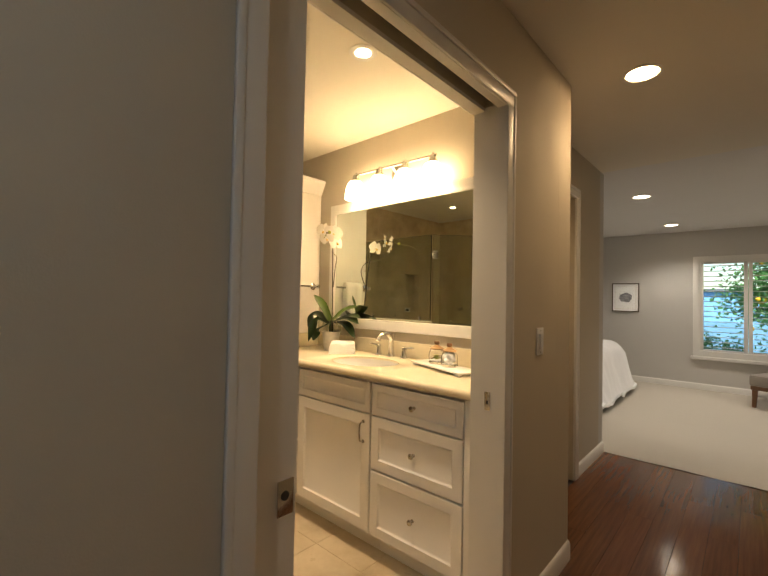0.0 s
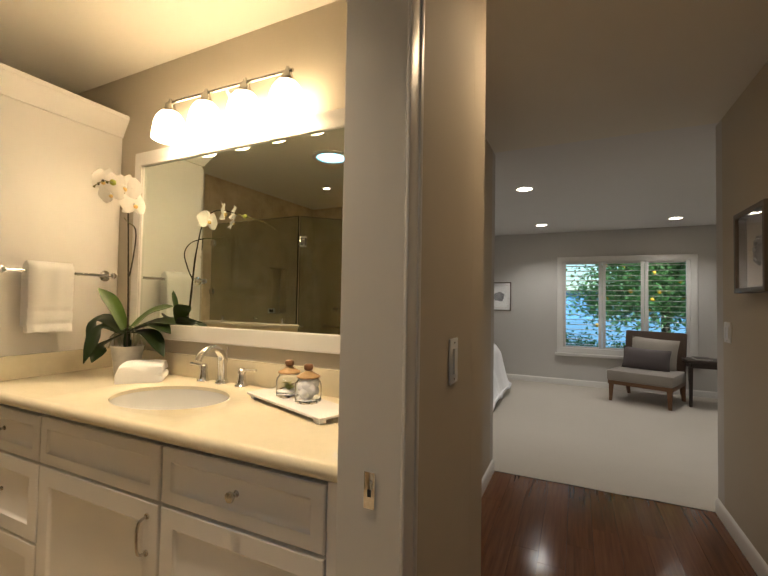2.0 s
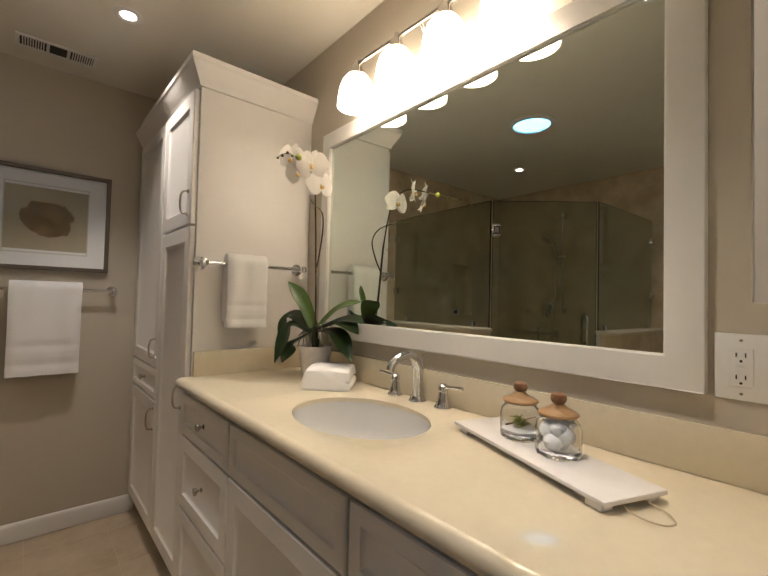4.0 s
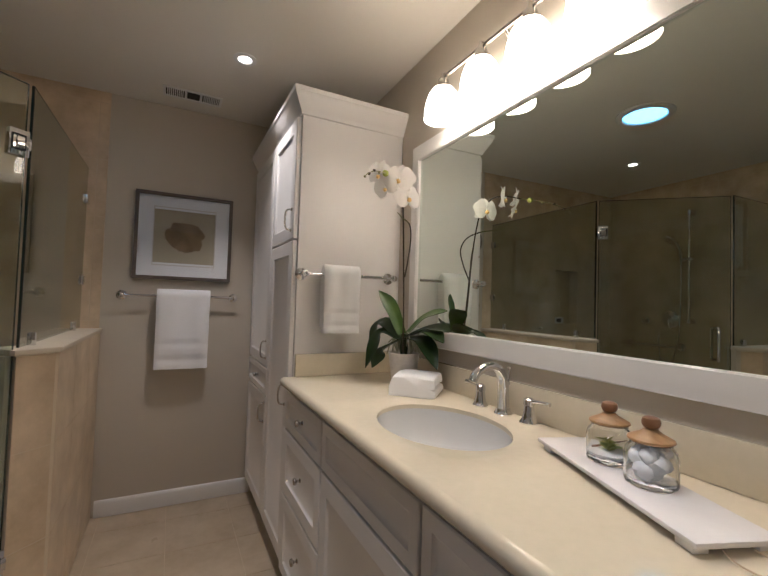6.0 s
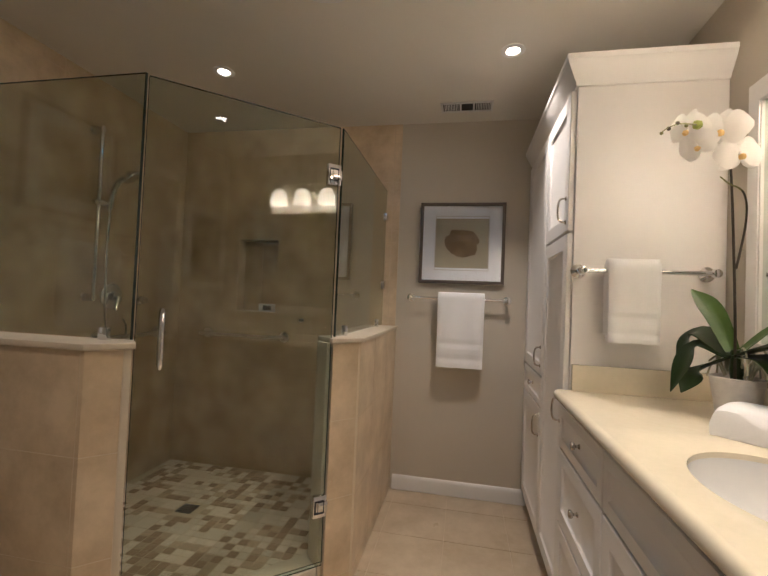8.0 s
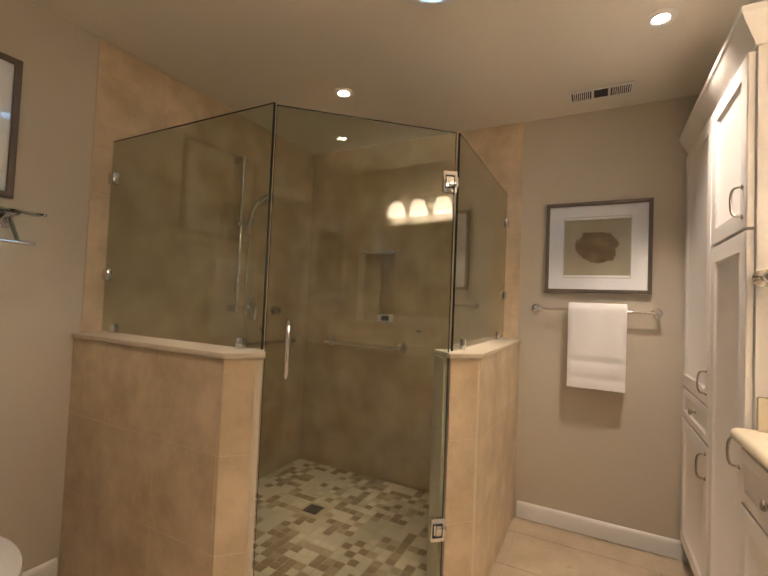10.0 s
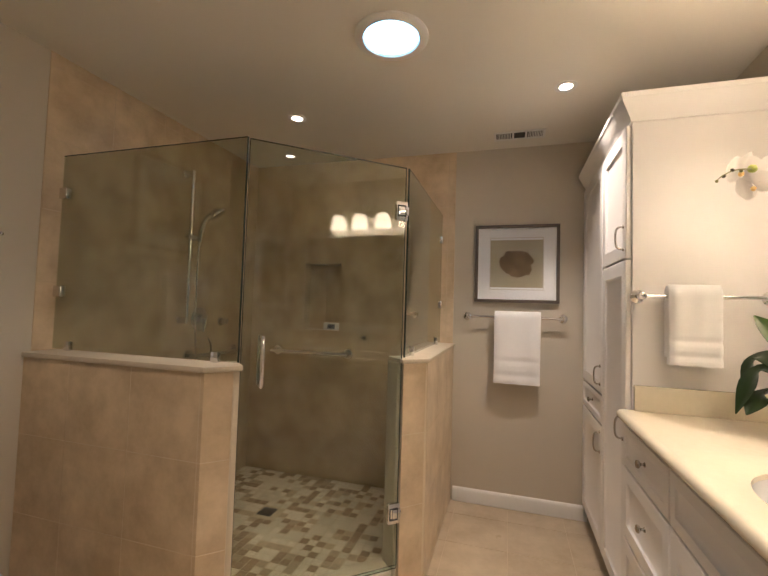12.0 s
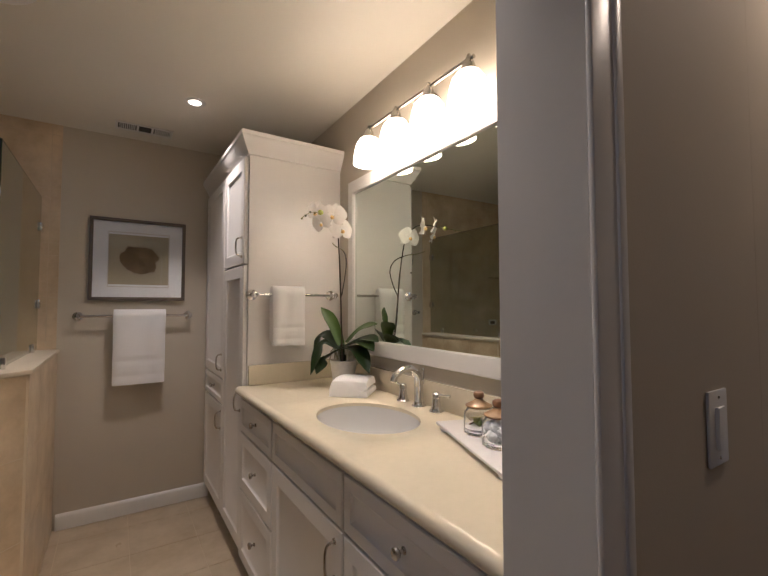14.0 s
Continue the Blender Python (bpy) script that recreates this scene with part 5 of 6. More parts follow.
part("spike_tip", tube(bmesh.new(), S2[cut:], [0.0024 - 0.0008 * k / (len(S2) - cut - 1) for k in range(len(S2) - cut)], 7), TIPSTEM, orch)
part("support_stake", tube(bmesh.new(), [(-1.786, 2.394, 1.04), (-1.755, 2.372, 1.20), (-1.743, 2.356, 1.46), (-1.728, 2.339, 1.60)], 0.0018, 6), STEM, orch)
rnd = random.Random(11)
for k in range(20):
    a = rnd.uniform(0, 6.28)
    p0 = Vector((OX + 0.028 * math.cos(a), OY + 0.028 * math.sin(a), rnd.uniform(1.04, 1.085)))
    a2 = a + rnd.uniform(-0.8, 0.8)
    r_ = rnd.uniform(0.8, 1.3)
    pts = [p0, p0 + Vector((0.02 * math.cos(a2), 0.02 * math.sin(a2), 0.045)) * r_, p0 + Vector((0.045 * math.cos(a2), 0.03 * math.sin(a2), 0.035)) * r_, p0 + Vector((0.06 * math.cos(a2), 0.035 * math.sin(a2), rnd.uniform(-0.03, 0.05)))]
    if max(p.y for p in pts) < 2.50:
        part("air_root", tube(bmesh.new(), curve_pts(pts, 4), 0.0027, 6), ROOT, orch)


def flower(centre, facing, size, roll=0.0):
    f = Vector(facing).normalized()
    right = f.cross(Vector((0, 0, 1))).normalized()
    up = right.cross(f).normalized()
    rot = Matrix.Rotation(roll, 3, f)
    right, up = rot @ right, rot @ up
    c = Vector(centre)
    bm = bmesh.new()
    for ang, ln_, wd, back in ((90, 0.95, 0.60, 0.10), (218, 0.88, 0.56, 0.10), (322, 0.88, 0.56, 0.10), (172, 1.0, 1.22, -0.05), (8, 1.0, 1.22, -0.05)):
        a = radians(ang)
        d = right * math.cos(a) + up * math.sin(a)
        s = f.cross(d)
        rows = []
        for i in range(7):
            t = i / 6
            w = wd * size * math.sin(math.pi * (0.08 + 0.86 * t) ** 0.85) * 0.62
            row = []
            for k in range(5):
                q = -1 + k / 2
                bend = -back * size * t - 0.22 * size * t * t + 0.10 * size * q * q * w / size
                row.append(bm.verts.new(c + d * (0.06 + ln_ * t) * size + s * q * w + f * (bend + 0.004 * noise.noise(Vector((ang, t * 4, q * 2))))))
            rows.append(row)
        for r0, r1 in zip(rows, rows[1:]):
            for k in range(4):
                bm.faces.new((r0[k], r0[k + 1], r1[k + 1], r1[k]))
    bmesh.ops.solidify(bm, geom=bm.faces[:], thickness=0.0008)
    fl = part("flower", bm, PETAL, orch, "white orchid blossom with yellow throat")
    lp = lathe([(0, 0.0), (0.10 * size, 0.04 * size), (0.16 * size, 0.14 * size), (0.11 * size, 0.27 * size), (0, 0.33 * size)], tuple(c + f * 0.02 * size - up * 0.08 * size), tuple(f - up * 0.7), 10)
    part("lip", lp, LIP, fl, "orange yellow lip")
    part("column", lathe([(0, 0), (0.07 * size, 0.02 * size), (0.08 * size, 0.16 * size), (0, 0.2 * size)], tuple(c + up * 0.04 * size), tuple(f), 8), PETAL, fl)


flower((-1.680, 2.332, 1.652), (0.97, 0.05, 0.05), 0.057, 0.1)
flower((-1.642, 2.270, 1.704), (0.70, -0.70, -0.02), 0.058, -0.15)
flower((-1.640, 2.212, 1.664), (0.55, -0.75, -0.35), 0.046, 0.3)
flower((-1.652, 2.195, 1.712), (0.50, -0.80, -0.2), 0.050, -0.3)
for p, r in (((-1.583, 2.184, 1.695), 0.0115), ((-1.553, 2.145, 1.682), 0.0045), ((-1.522, 2.112, 1.676), 0.0048), ((-1.498, 2.083, 1.654), 0.0048), ((-1.484, 2.062, 1.638), 0.004)):
    part("bud", lathe([(0, -r), (0.75 * r, -0.6 * r), (r, 0.1 * r), (0.6 * r, 0.9 * r), (0, 1.25 * r)], p, (0.4, -0.6, 0.3), 12), BUD if r > 0.011 else TIPSTEM if r < 0.0046 else STEM, orch)

# ---- toilet corner ----
wc = thing("toilet", (-0.955, -0.05, 0.0), "white two-piece porcelain toilet, lid down", "toilet")
bm = boxes((-1.135, -0.775, YS + 0.02, -0.25, 0.40, 0.735))
bmesh.ops.bevel(bm, geom=bm.edges[:], offset=0.025, segments=3, affect="EDGES", profile=0.5)
for v in bm.verts:
    f = 0.86 + 0.14 * (v.co.z - 0.40) / 0.335
    v.co.x = -0.955 + (v.co.x + 0.955) * f * 1.08
part("tank", bm, PORC, wc)
part("tank_lid", boxes((-1.165, -0.745, YS + 0.012, -0.222, 0.7355, 0.782), bevel=0.014), PORC, wc)


def oval(z, a, b0, b1, cy, n=40):
    return [Vector((-0.955 + a * math.sin(t), cy + (b1 if math.cos(t) > 0 else b0) * math.cos(t), z)) for t in (2 * math.pi * k / n for k in range(n))]


def loft(rings):
    bm = bmesh.new()
    vs = [[bm.verts.new(p) for p in r] for r in rings]
    n = len(vs[0])
    for a, b in zip(vs, vs[1:]):
        for k in range(n):
            bm.faces.new((a[k], a[(k + 1) % n], b[(k + 1) % n], b[k]))
    bm.faces.new(vs[0][::-1])
    bm.faces.new(vs[-1])
    return bm


part("bowl", loft([oval(0.000, 0.12, 0.24, 0.22, 0.0), oval(0.033, 0.115, 0.23, 0.21, 0.0), oval(0.195, 0.11, 0.22, 0.20, 0.0), oval(0.325, 0.155, 0.23, 0.26, 0.01), oval(0.401, 0.18, 0.24, 0.285, 0.02), oval(0.423, 0.182, 0.245, 0.288, 0.02)]), PORC, wc)
part("seat", loft([oval(0.424, 0.186, 0.22, 0.292, 0.02), oval(0.432, 0.19, 0.222, 0.296, 0.02), oval(0.443, 0.19, 0.222, 0.296, 0.02), oval(0.446, 0.187, 0.22, 0.293, 0.02)]), PORC, wc)
part("lid", loft([oval(0.448, 0.187, 0.22, 0.292, 0.02), oval(0.454, 0.191, 0.223, 0.297, 0.02), oval(0.467, 0.188, 0.22, 0.293, 0.02), oval(0.472, 0.175, 0.205, 0.278, 0.02)]), PORC, wc)
part("flush_lever", tube(bmesh.new(), [(-0.82, -0.25, 0.68), (-0.82, -0.235, 0.68), (-0.86, -0.228, 0.678), (-0.89, -0.228, 0.675)], [0.012, 0.008, 0.006, 0.007], 10), CHROME, wc)
sh = thing("glass_shelf", (-0.985, YS, 1.53), "glass shelf with chrome brackets and towel rail", "shelf")
g = part("glass", boxes((-1.30, -0.67, YS + 0.02, YS + 0.155, 1.522, 1.530), bevel=0.002), SHELFG, sh, "green-edged glass shelf")
g.visible_shadow = False
for x in (-1.235, -0.735):
    br = part("bracket", tube(bmesh.new(), curve_pts([(x, YS + 0.02, 1.50), (x, YS + 0.05, 1.495), (x, YS + 0.09, 1.45), (x, YS + 0.125, 1.412)], 5), 0.009, 10), CHROME, sh)
    part("rosette", lathe([(0, 0), (0.028, 0), (0.029, 0.006), (0.02, 0.014), (0.015, 0.024), (0, 0.026)], (x, YS, 1.50), (0, 1, 0), 20), CHROME, br)
    part("support", tube(bmesh.new(), [(x, YS + 0.02, 1.513), (x, YS + 0.14, 1.5165)], 0.005, 8), CHROME, br)
part("rail", tube(bmesh.new(), [(-1.285, YS + 0.127, 1.412), (-0.685, YS + 0.127, 1.412)], 0.008, 12), CHROME, sh)
for x in (-1.30, -0.67):
    part("end_cap", lathe([(0, -0.008), (0.007, -0.005), (0.009, 0.0), (0.007, 0.005), (0, 0.008)], (x, YS + 0.15, 1.526), (1, 0, 0), 12), CHROME, sh)
hung_towel("white bath towel over the shelf rail", pose(-0.945, YS, 1.42, 0, 0, 180), 0.33, 0.41, 0.38, 0.027, off=0.127)

# ---- bedroom ----
bed = thing("bed", (-1.95, 6.55, 0.0), "bed with a white rumpled duvet", "bed")
part("mattress", boxes((-2.9, -1.2, 5.85, 7.25, 0.22, 0.56), bevel=0.05), DUVET, bed)
part("bed_base", boxes((-2.9, -1.25, 5.9, 7.2, 0.06, 0.2195)), TABLEW, bed)
bm = bmesh.new()
bmesh.ops.create_grid(bm, x_segments=70, y_segments=70, size=1)
for v in bm.verts:
    x, y = -2.0 + v.co.x * 1.3, 6.55 + v.co.y * 1.12
    dx, dy = max(0.0, x + 1.17), max(0.0, abs(y - 6.55) - 0.72)
    r = math.hypot(dx, dy)
    lim = 0.22
    a = min(r / lim, 1.0) * math.pi / 2
    down = lim * (1 - math.cos(a)) + max(0.0, r - lim) * 1.9
    k = (lim * math.sin(a) + max(0.0, r - lim) * 0.48) / r if r > 1e-6 else 1.0
    px = x if dx == 0 else -1.17 + dx * k
    py = y if dy == 0 else 6.55 + math.copysign(0.72 + dy * k, y - 6.55)
    wr_ = 0.045 * noise.noise(Vector((x * 2.6, y * 2.6, 0))) + 0.018 * noise.noise(Vector((x * 8, y * 8, 4)))
    z = max(0.72 - down, 0.12 + 0.05 * noise.noise(Vector((x * 5, y * 5, 9))))
    v.co = Vector((px + wr_ * 0.8 * (1 if r > 0.1 else 0), py, z + wr_))
bmesh.ops.solidify(bm, geom=bm.faces[:], thickness=0.03)
part("duvet", bm, DUVET, bed, "white rumpled duvet")
CH = pose(0.85, 7.62, 0.0, 0, 0, -22)
chair = local_thing("armless_chair", CH, "low walnut chair with grey cushioned seat", "chair")
part("seat_rail", boxes((-0.36, 0.36, -0.34, 0.36, 0.225, 0.275), bevel=0.004), DARKWOOD, chair)
part("seat_cushion", boxes((-0.37, 0.37, -0.36, 0.30, 0.2755, 0.41), bevel=0.022), UPHOL, chair)
for x, y in ((-0.325, -0.305), (0.325, -0.305)):
    part("leg", tube(bmesh.new(), [(x, y, 0.226), (x * 1.02, y * 1.03, 0.0065)], [0.04, 0.026], 4), DARKWOOD, chair, smooth=False)
for x in (-0.325, 0.325):
    part("leg", tube(bmesh.new(), [(x, 0.31, 0.226), (x, 0.40, 0.0065)], [0.04, 0.026], 4), DARKWOOD, chair, smooth=False)
bm = boxes((-0.36, 0.36, 0.30, 0.34, 0.276, 0.90), bevel=0.006)
for v in bm.verts:
    v.co.y += (v.co.z - 0.276) * 0.16
part("backrest", bm, BACKW, chair)


def pillow(label, m, w, h, t, mat):
    p = local_thing("pillow", m, label, "pillow", "chair pillows")
    bm = bmesh.new()
    for s in (1, -1):
        rows = []
        for i in range(13):
            row = []
            for k in range(13):
                a, b = -1 + i / 6, -1 + k / 6
                z = t / 2 * (max(0, (1 - abs(a) ** 2.6)) * max(0, (1 - abs(b) ** 2.6))) ** 0.55
                pin = 1 - 0.06 * (1 - abs(a * b))
                row.append(bm.verts.new((a * w / 2 * (1 - 0.05 * (1 - b * b) * abs(a)), -s * z + 0.006 * noise.noise(Vector((a * 3, b * 3, s))) * (1 - a * a) * (1 - b * b), b * h / 2 * (1 - 0.06 * (1 - a * a) * abs(b)))))
            rows.append(row)
        for r0, r1 in zip(rows, rows[1:]):
            for k in range(12):
                bm.faces.new((r0[k], r0[k + 1], r1[k + 1], r1[k]))
    bmesh.ops.remove_doubles(bm, verts=bm.verts, dist=0.0005)
    part("cover", bm, mat, p)


pillow("square taupe pillow leaning on the chair back", CH @ pose(0.02, 0.25, 0.615, -14, 3, 0), 0.56, 0.42, 0.15, PILLOWA)
pillow("dark mauve lumbar pillow on the chair", CH @ pose(-0.03, 0.09, 0.545, -12, 2, 3), 0.56, 0.29, 0.14, PILLOWB)
st = thing("side_table", (1.50, 7.72, 0.0), "small dark wooden side table", "table")
part("top", boxes((1.27, 1.73, 7.50, 7.94, 0.55, 0.585), bevel=0.004), TABLEW, st)
part("apron", boxes((1.31, 1.69, 7.54, 7.90, 0.49, 0.5495)), TABLEW, st)
for x in (1.31, 1.69):
    for y in (7.54, 7.90):
        part("leg", tube(bmesh.new(), [(x, y, 0.5), (x * 1.0, y, 0.0065)], [0.028, 0.018], 4), TABLEW, st, smooth=False)
bk = thing("book", (1.48, 7.70, 0.5855), "dark bound book lying on the side table", "book")
part("block", boxes((1.38, 1.54, 7.58, 7.80, 0.5885, 0.607)), MAT, bk)
part("cover", boxes((1.375, 1.543, 7.575, 7.805, 0.5857, 0.588), (1.375, 1.543, 7.575, 7.805, 0.6075, 0.610)), TABLEW, bk)

win = thing("window_1", ((WX0 + WX1) / 2, YWIN, WZ0), "white framed bedroom window with three shutters", "window", kind="structure")
part("window_frame", ring_bars(-0.262, 1.552, 0.50, 2.0, 0.085, YWIN - 0.028, YWIN - 0.001, 0.003), TRIM, win)
part("sash", ring_bars(WX0 + 0.002, WX1 - 0.002, WZ0 + 0.002, WZ1 - 0.002, 0.03, YWIN + 0.09, YWIN + 0.13), TRIM, win)
part("window_sill", boxes((-0.29, 1.58, YWIN - 0.055, YWIN - 0.001, 0.455, 0.4985), bevel=0.006), TRIM, win)
g = part("pane", boxes((WX0 + 0.03, WX1 - 0.03, YWIN + 0.107, YWIN + 0.112, WZ0 + 0.03, WZ1 - 0.03)), WINPANE, win, smooth=False)
g.visible_shadow = False
SW = (WX1 - WX0) / 3
for i in range(3):
    x0, x1 = WX0 + i * SW + 0.003, WX0 + (i + 1) * SW - 0.003
    s = thing("plantation_shutter", ((x0 + x1) / 2, YWIN + 0.01, WZ0), "white plantation shutter with open louvers", "shutter", "window shutters")
    for a in (x0, x1 - 0.045):
        part("stile", boxes((a, a + 0.045, YWIN - 0.002, YWIN + 0.028, WZ0 + 0.003, WZ1 - 0.003), bevel=0.003), TRIM, s)
    for z in (WZ0 + 0.003, WZ1 - 0.033):
        part("rail", boxes((x0 + 0.0455, x1 - 0.0455, YWIN - 0.002, YWIN + 0.028, z, z + 0.03), bevel=0.003), TRIM, s)
    n = 17
    for k in range(n):
        z = WZ0 + 0.07 + k * (WZ1 - WZ0 - 0.14) / (n - 1)
        bm = bmesh.new()
        prof_ = [(0.032 * math.cos(t), 0.0045 * math.sin(t)) for t in (2 * math.pi * q / 10 for q in range(10))]
        rot = radians(-6)
        e = []
        for x in (x0 + 0.047, x1 - 0.047):
            e.append([bm.verts.new((x, YWIN + 0.013 + y * math.cos(rot) - q * math.sin(rot), z + y * math.sin(rot) + q * math.cos(rot))) for y, q in prof_])
        for q in range(10):
            bm.faces.new((e[0][q], e[0][(q + 1) % 10], e[1][(q + 1) % 10], e[1][q]))
        bm.faces.new(e[0])
        bm.faces.new(e[1][::-1])
        part("louver", bm, TRIM, s)

# ---- outside the window ----
bm = bmesh.new()
bmesh.ops.create_grid(bm, x_segments=40, y_segments=40, size=1)
for v in bm.verts:
    v.co = Vector((v.co.x * 300, v.co.y * 300, -0.30))
solid("ground", bm, GRASS, "garden ground reaching the horizon")
solid("driveway", boxes((-60, 60, 14.0, 44.0, -0.29, -0.27)), DRIVE, "wide paved street, tinted blue for daylight", smooth=False)
rnd = random.Random(7)


def leaves(bm, centres, count, spread, size):
    for k in range(count):
        c = centres[k % len(centres)]
        d = Vector((rnd.gauss(0, 1), rnd.gauss(0, 1), rnd.gauss(0, 1))) * spread
        p = Vector(c) + d
        a = Vector((rnd.uniform(-1, 1), rnd.uniform(-1, 1), rnd.uniform(-1, 0.4))).normalized()
        b = a.cross(Vector((rnd.uniform(-1, 1), rnd.uniform(-1, 1), 1))).normalized()
        L, W = size * rnd.uniform(0.7, 1.3), size * rnd.uniform(0.22, 0.36)
        n = a.cross(b) * W * 0.4
        vs = [bm.verts.new(q) for q in (p, p + a * L * 0.5 + b * W + n, p + a * L, p + a * L * 0.5 - b * W + n)]
        bm.faces.new(vs)


tree = thing("orange_tree", (1.7, 11.2, -0.3), "orange tree full of ripe fruit", "tree")
tk = bmesh.new()
tube(tk, curve_pts([(1.7, 11.2, -0.3), (1.72, 11.2, 0.3), (1.65, 11.22, 0.9), (1.7, 11.2, 1.5)], 4), [0.11 - 0.004 * k for k in range(13)], 10)
cent = []
for k in range(60):
    a = rnd.uniform(0, 6.28)
    r = rnd.uniform(0.3, 1.45)
    e = Vector((1.7 + r * math.cos(a) * 1.3, 11.2 + r * math.sin(a) * 0.6, rnd.uniform(1.2, 3.0)))
    tube(tk, curve_pts([(1.7, 11.2, 1.0 + 0.012 * k), (1.7 + 0.5 * (e.x - 1.7), 11.2 + 0.5 * (e.y - 11.2), 0.5 * (1.2 + e.z) + 0.15), tuple(e)], 4), [0.022 - 0.002 * q for q in range(9)], 6)
    cent.append(tuple(e))
part("trunk", tk, TRUNK, tree)
bm = bmesh.new()
leaves(bm, cent, 32000, 0.25, 0.095)
part("crown", bm, TREELEAF, tree, "dense crown of glossy leaves", smooth=False)
fm = None
for k in range(90):
    c = cent[k % len(cent)]
    p = Vector(c) + Vector((rnd.gauss(0, 0.25), -abs(rnd.gauss(0.32, 0.15)), rnd.gauss(0, 0.25)))
    if fm is None:
        o = part("orange", lathe([(0, -0.04), (0.025, -0.032), (0.04, 0), (0.025, 0.032), (0, 0.04)], tuple(Vector((1.7, 11.2, -0.3))), (0, 0, 1), 10), FRUIT, tree)
        fm = o.data
    else:
        o = new("orange", fm)
        o.parent = tree
    o.location = p - Vector((1.7, 11.2, -0.3))
for hx, hw in ((-1.2, 1.1), (0.9, 1.2), (3.0, 1.1)):
    hedge = thing("shrub", (hx, 10.4, -0.3), "low green garden shrub below the window", "shrub", "garden shrubs")
    bm = bmesh.new()
    leaves(bm, [(hx + rnd.uniform(-hw, hw), 10.4 + rnd.uniform(-0.3, 0.3), rnd.uniform(-0.15, 0.62)) for q in range(40)], 4000, 0.12, 0.07)
    part("foliage", bm, TREELEAF, hedge, smooth=False)
    part("stems", tube(bmesh.new(), [(hx, 10.4, -0.3), (hx, 10.4, 0.1)], 0.03, 6), TRUNK, hedge)
hs = thing("neighbour_house", (2.0, 48, -0.3), "neighbouring house across the drive, tinted blue for daylight", "house")
part("wall", boxes((-7, 12, 45, 52, -0.3, 2.3)), STUCCO, hs)
part("roof", prism([(-7.6, 44.4), (12.6, 44.4), (12.6, 52.6), (-7.6, 52.6)], 2.301, 2.55), ROOF, hs)
part("garage_door", boxes((1.5, 6.5, 44.95, 44.99, -0.28, 1.9)), DRIVE, hs, "pale garage door")
for x in (8.5, 10.2):
    w = part("window", ring_bars(x, x + 1.4, 0.6, 1.8, 0.08, 44.94, 44.99), TRIM, hs)
    part("pane", boxes((x + 0.08, x + 1.32, 44.975, 44.985, 0.68, 1.72)), BLACK, w)

# ---- pieces: tiles, mosaic, planks ----
def piece_mesh(name, sx, sy, t, bevel, mat):
    """A tile lying flat, its top at z = 0, centred."""
    bm = box(bmesh.new(), -sx / 2, sx / 2, -sy / 2, sy / 2, -t, 0)
    es = [e for e in bm.edges if e.verts[0].co.z > -1e-6 and e.verts[1].co.z > -1e-6]
    bmesh.ops.bevel(bm, geom=es, offset=bevel, segments=1, affect="EDGES", profile=0.5)
    return finish(bm, mat, False, name)


MESHES = {}


def piece(name, parent, sx, sy, mat, m, t=0.008, bevel=0.0015):
    key = (round(sx, 3), round(sy, 3), mat.name, t)
    if key not in MESHES:
        MESHES[key] = piece_mesh(name, sx, sy, t, bevel, mat)
    o = new(name, MESHES[key])
    o.parent = parent
    o.matrix_basis = m
    return o


def cuts(lo, hi, first, step):
    c = [lo]
    k = first - step * math.ceil((first - lo) / step)
    while k < hi:
        if k > lo + 0.01 and k < hi - 0.01:
            c.append(k)
        k += step
    return c + [hi]


TS, J = 0.325, 0.003


def tile_field(parent, org, du, u0, u1, z0, z1, ufirst, normal, mat=TRAV, hole=None, zfirst=0.385, out=0.0045, thick=0.003):
    """Tiles on a wall: org + u * du, z up, tile faces standing 8 mm out along normal."""
    org, du, nrm = Vector(org), Vector(du), Vector(normal)
    us, zs = cuts(u0, u1, ufirst, TS), cuts(z0, z1, zfirst, TS)
    if hole:
        us = sorted(set(us + [hole[0], hole[1]]))
        zs = sorted(set(zs + [hole[2], hole[3]]))
    for a, b in zip(us, us[1:]):
        for c, d in zip(zs, zs[1:]):
            if hole and a >= hole[0] - 1e-4 and b <= hole[1] + 1e-4 and c >= hole[2] - 1e-4 and d <= hole[3] + 1e-4:
                continue
            if b - a < 0.012 or d - c < 0.012:
                continue
            p = org + du * (a + b) / 2 + nrm * out
            m = Matrix((du, Vector((0, 0, 1)), du.cross(Vector((0, 0, 1))))).transposed()
            if m.col[2].dot(nrm) < 0:
                m = Matrix((-du, Vector((0, 0, 1)), (-du).cross(Vector((0, 0, 1))))).transposed()
            mm = m.to_4x4()
            mm.translation = (p.x, p.y, (c + d) / 2)
            piece("tile", parent, b - a - J, d - c - J, mat, mm, thick, min(0.0008, thick * 0.5))


ww, ws = bpy.data.objects["wall_west"], bpy.data.objects["wall_south"]
solid("shower_wall_grout", boxes((XW, XW + 0.0041, YS + 0.0042, NY0, 0, CEILING), (XW, XW + 0.0041, NY1, 1.19, 0, CEILING), (XW, XW + 0.0041, NY0, NY1, 0, NZ0), (XW, XW + 0.0041, NY0, NY1, NZ1, CEILING),
                                         (XW, -1.525, YS, YS + 0.0041, 0, CEILING)), TANGROUT, "tan grout behind the shower tiles")
tile_field(ww, (XW, 0, 0), (0, 1, 0), YS + 0.009, 1.19, 0.0, CEILING, 0.165, (1, 0, 0), hole=(NY0, NY1, NZ0, NZ1))
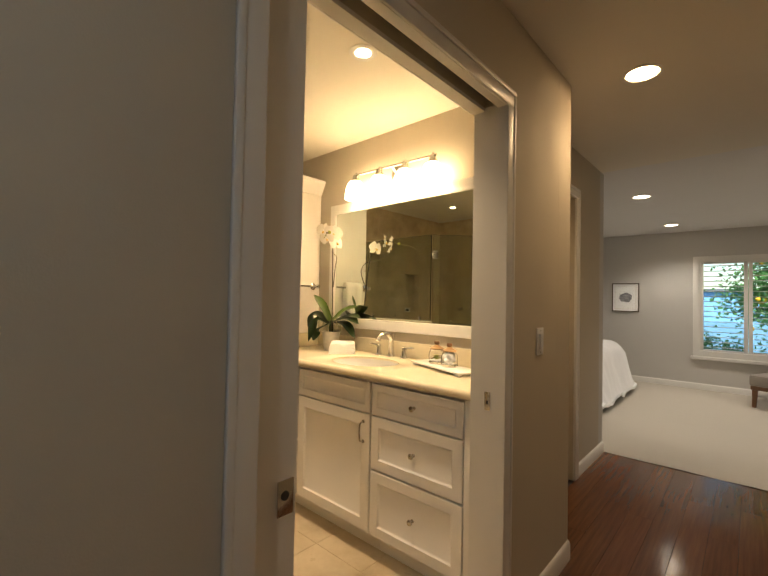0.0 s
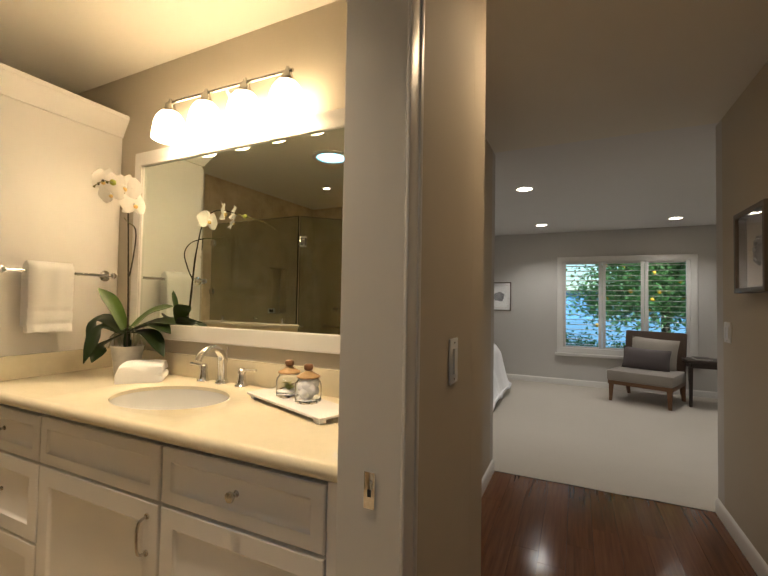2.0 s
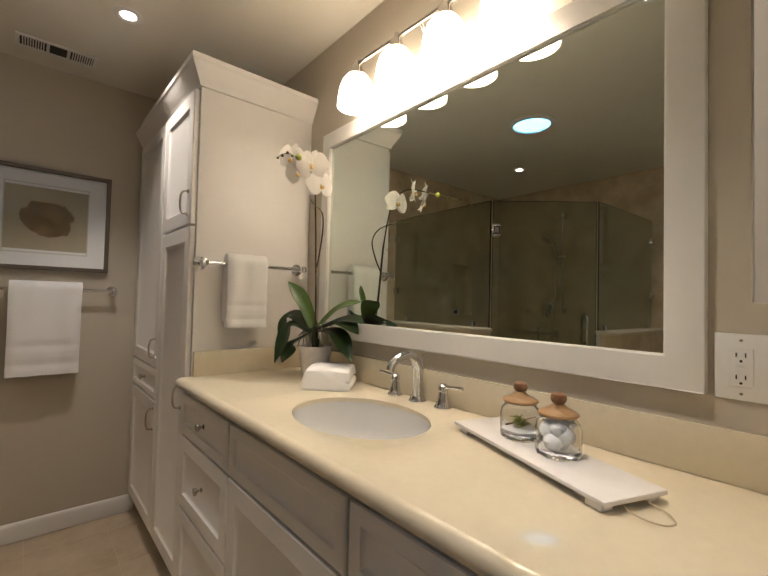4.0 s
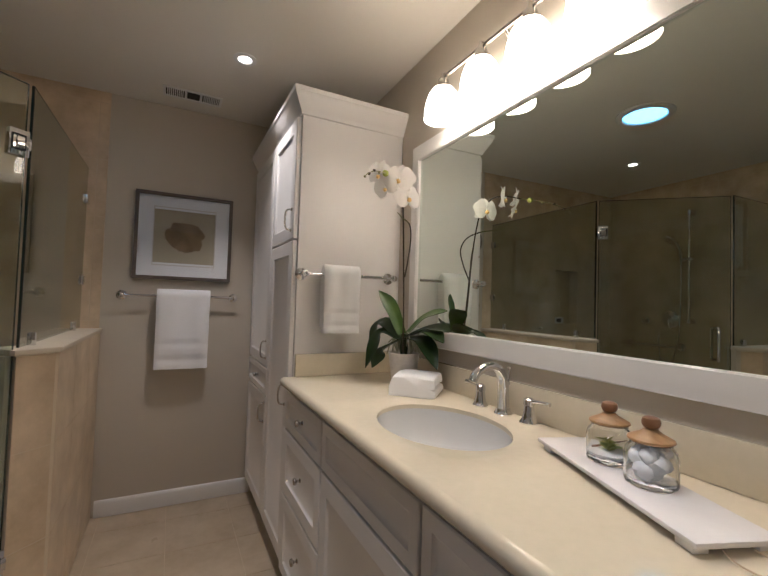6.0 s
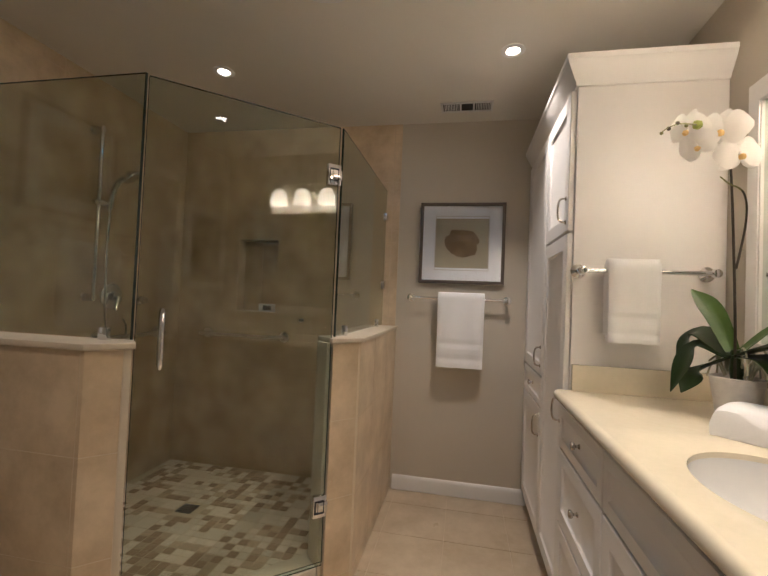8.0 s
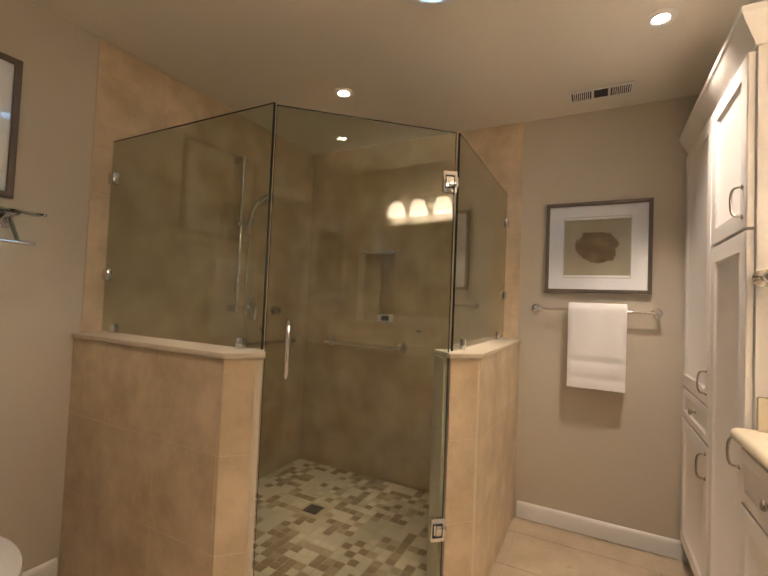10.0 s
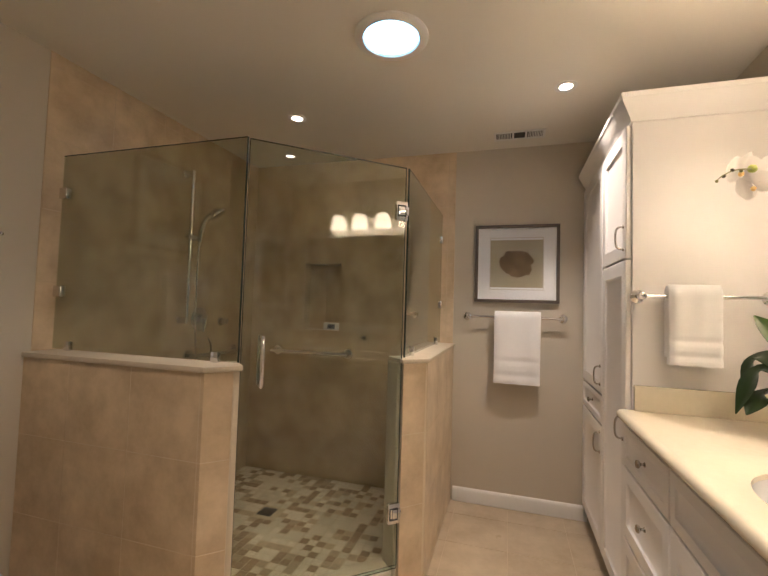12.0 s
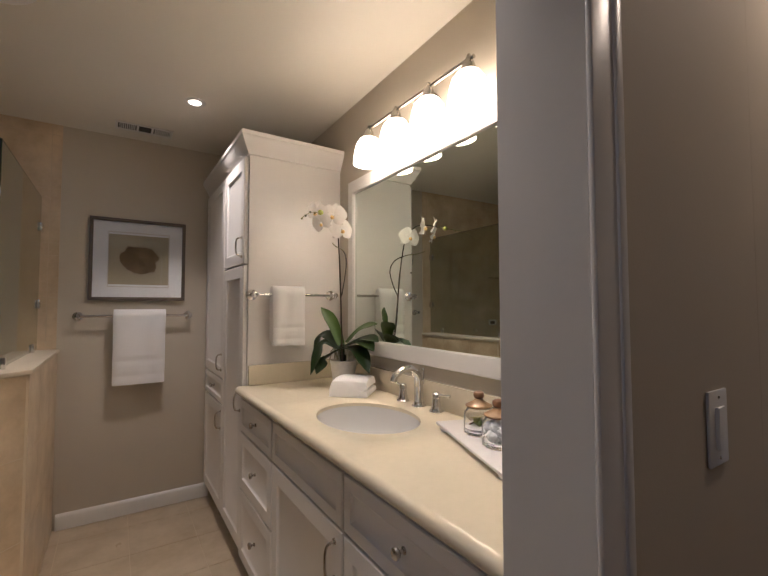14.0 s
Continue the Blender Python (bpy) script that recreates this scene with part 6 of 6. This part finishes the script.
tile_field(ws, (0, YS, 0), (1, 0, 0), XW + 0.001, -1.525, 0.0, CEILING, -1.845, (0, 1, 0))
tile_field(ww, (XW - 0.095, 0, 0), (0, 1, 0), NY0 + 0.002, NY1 - 0.002, NZ0 + 0.002, NZ1 - 0.002, 0.5, (1, 0, 0))
for m_, sx, sy in ((pose(XW - 0.045, (NY0 + NY1) / 2, NZ0 + 0.004), 0.088, NY1 - NY0 - 0.004), (pose(XW - 0.045, (NY0 + NY1) / 2, NZ1 - 0.004, 180), 0.088, NY1 - NY0 - 0.004),
                   (pose(XW - 0.045, NY0 + 0.004, (NZ0 + NZ1) / 2, -90), 0.088, NZ1 - NZ0 - 0.012), (pose(XW - 0.045, NY1 - 0.004, (NZ0 + NZ1) / 2, 90), 0.088, NZ1 - NZ0 - 0.012)):
    piece("tile", ww, sx, sy, TRAV, m_, 0.0035)
tile_field(wl, (-1.50, 0, 0), (0, 1, 0), YS + 0.001, 0.507, 0.0, HCAP - 0.002, 0.165, (1, 0, 0), out=0.0010, thick=0.0009)
tile_field(wl, (-1.62, 0, 0), (0, 1, 0), YS + 0.01, 0.452, 0.0, HCAP - 0.002, 0.165, (-1, 0, 0), out=0.0010, thick=0.0009)
tile_field(wr, (0, 1.195, 0), (1, 0, 0), XW + 0.001, -2.188, 0.0, HCAP - 0.002, -2.49, (0, 1, 0), out=0.0010, thick=0.0009)
tile_field(wr, (0, 1.075, 0), (1, 0, 0), XW + 0.01, -2.242, 0.0, HCAP - 0.002, -2.49, (0, -1, 0), out=0.0010, thick=0.0009)
r2 = math.sqrt(0.5)
tile_field(wl, (-1.50, 0.505, 0), (-r2, r2, 0), -0.002, 0.101, 0.0, HCAP - 0.002, 5, (r2, r2, 0), out=0.0010, thick=0.0009)
tile_field(wr, (-2.095, 1.10, 0), (-r2, r2, 0), 0.0, 0.135, 0.0, HCAP - 0.002, 5, (r2, r2, 0), out=0.0010, thick=0.0009)

fb = bpy.data.objects["floor_bath_bed"]
FT = 0.33
xs = cuts(XW + 0.002, -0.302, -2.62, FT)
ys = cuts(YS + 0.002, YN - 0.002, 1.57, FT)
for a, b in zip(xs, xs[1:]):
    for c, d in zip(ys, ys[1:]):
        mx, my = (a + b) / 2, (c + d) / 2
        if mx < -1.62 and my < 1.0 and mx + my < -1.25:
            continue
        if my > 2.2 or (mx > XB - 0.02 and (my < 0.8 or my > 2.0)):
            continue
        piece("tile", fb, b - a - J, d - c - J, FLOORT, pose(mx, my, -0.0035), 0.0024, 0.0008)
bm = boxes((XW + 0.009, -1.625, YS + 0.009, 0.47, 0.0006, 0.0012), (XW + 0.009, -2.23, 0.47, 1.066, 0.0006, 0.0012))
prism([(-2.23, 0.4701), (-1.70, 0.4701), (-2.185, 1.0), (-2.23, 1.0)], 0.0006, 0.0012, bm=bm)
solid("floor_shower_bed", bm, GROUT, "sand grout bed of the shower mosaic")
mos = bpy.data.objects["floor_shower_bed"]
rnd = random.Random(21)
CELL, count = 0.100, 0
rest = {MOSL.name: bmesh.new(), MOSD.name: bmesh.new(), MOSM.name: bmesh.new()}


def mosaic(x, y, s, mat):
    global count
    if x + y > -1.125 - s * 0.6 or x < XW + 0.012 + s / 2 or y < YS + 0.012 + s / 2 or x > -1.63 - s / 2 or y > 1.06 - s / 2 or (abs(x + 2.55) < 0.055 + s * 0.3 and abs(y - 0.14) < 0.055 + s * 0.3):
        return
    if count < 300 and x > -2.95 and x + y > -2.75:
        piece("mosaic_tile", mos, s - 0.006, s - 0.006, mat, pose(x, y, 0.0036), 0.0024, 0.001)
        count += 1
    else:
        h = s / 2 - 0.003
        box(rest[mat.name], x - h, x + h, y - h, y + h, 0.0012, 0.0036)


for i in range(17):
    for k in range(17):
        cx, cy = XW + 0.062 + i * CELL, YS + 0.062 + k * CELL
        roll = rnd.random()
        if roll < 0.21:
            mosaic(cx, cy, CELL, MOSL)
        else:
            for sx in (-0.025, 0.025):
                for sy in (-0.025, 0.025):
                    q = rnd.random()
                    mosaic(cx + sx, cy + sy, CELL / 2, MOSD if q < 0.27 else MOSM if q < 0.50 else MOSL)
for mname, b_ in rest.items():
    o = part("mosaic_rest", b_, bpy.data.materials[mname], mos, smooth=False)
    tagged(o, kind="stuff")

fh = bpy.data.objects["floor_hall_bed"]
rnd = random.Random(5)
PW = 0.1285
x = 0.092 - 6 * PW
while x < XR - 0.002:
    x1 = min(x + PW, XR - 0.001)
    y = -2.19 - rnd.uniform(0, 0.8)
    while y < YB:
        L = rnd.choice((0.9, 1.2, 1.5, 1.05))
        y0, y1 = max(y, -2.19), min(y + L, YB - 0.001)
        lo = -0.30
        xa = x
        if y1 > y0 + 0.02:
            if x1 <= lo + 0.001:
                y0 = max(y0, 2.69)
            elif x < lo:
                if y0 < 2.69 < y1:
                    piece("plank", fh, x1 - lo - 0.0008, 2.69 - y0 - 0.0008, WOOD, pose((lo + x1) / 2, (y0 + 2.69) / 2, 0.0), 0.0075, 0.0006)
                    y0 = 2.69
                elif y1 <= 2.69:
                    xa = lo
            xa = max(xa, -0.559)
            if y1 - y0 > 0.02 and x1 - xa > 0.01:
                piece("plank", fh, x1 - xa - 0.0008, y1 - y0 - 0.0008, WOOD, pose((xa + x1) / 2, (y0 + y1) / 2, 0.0), 0.0075, 0.0006)
        y += L
    x += PW
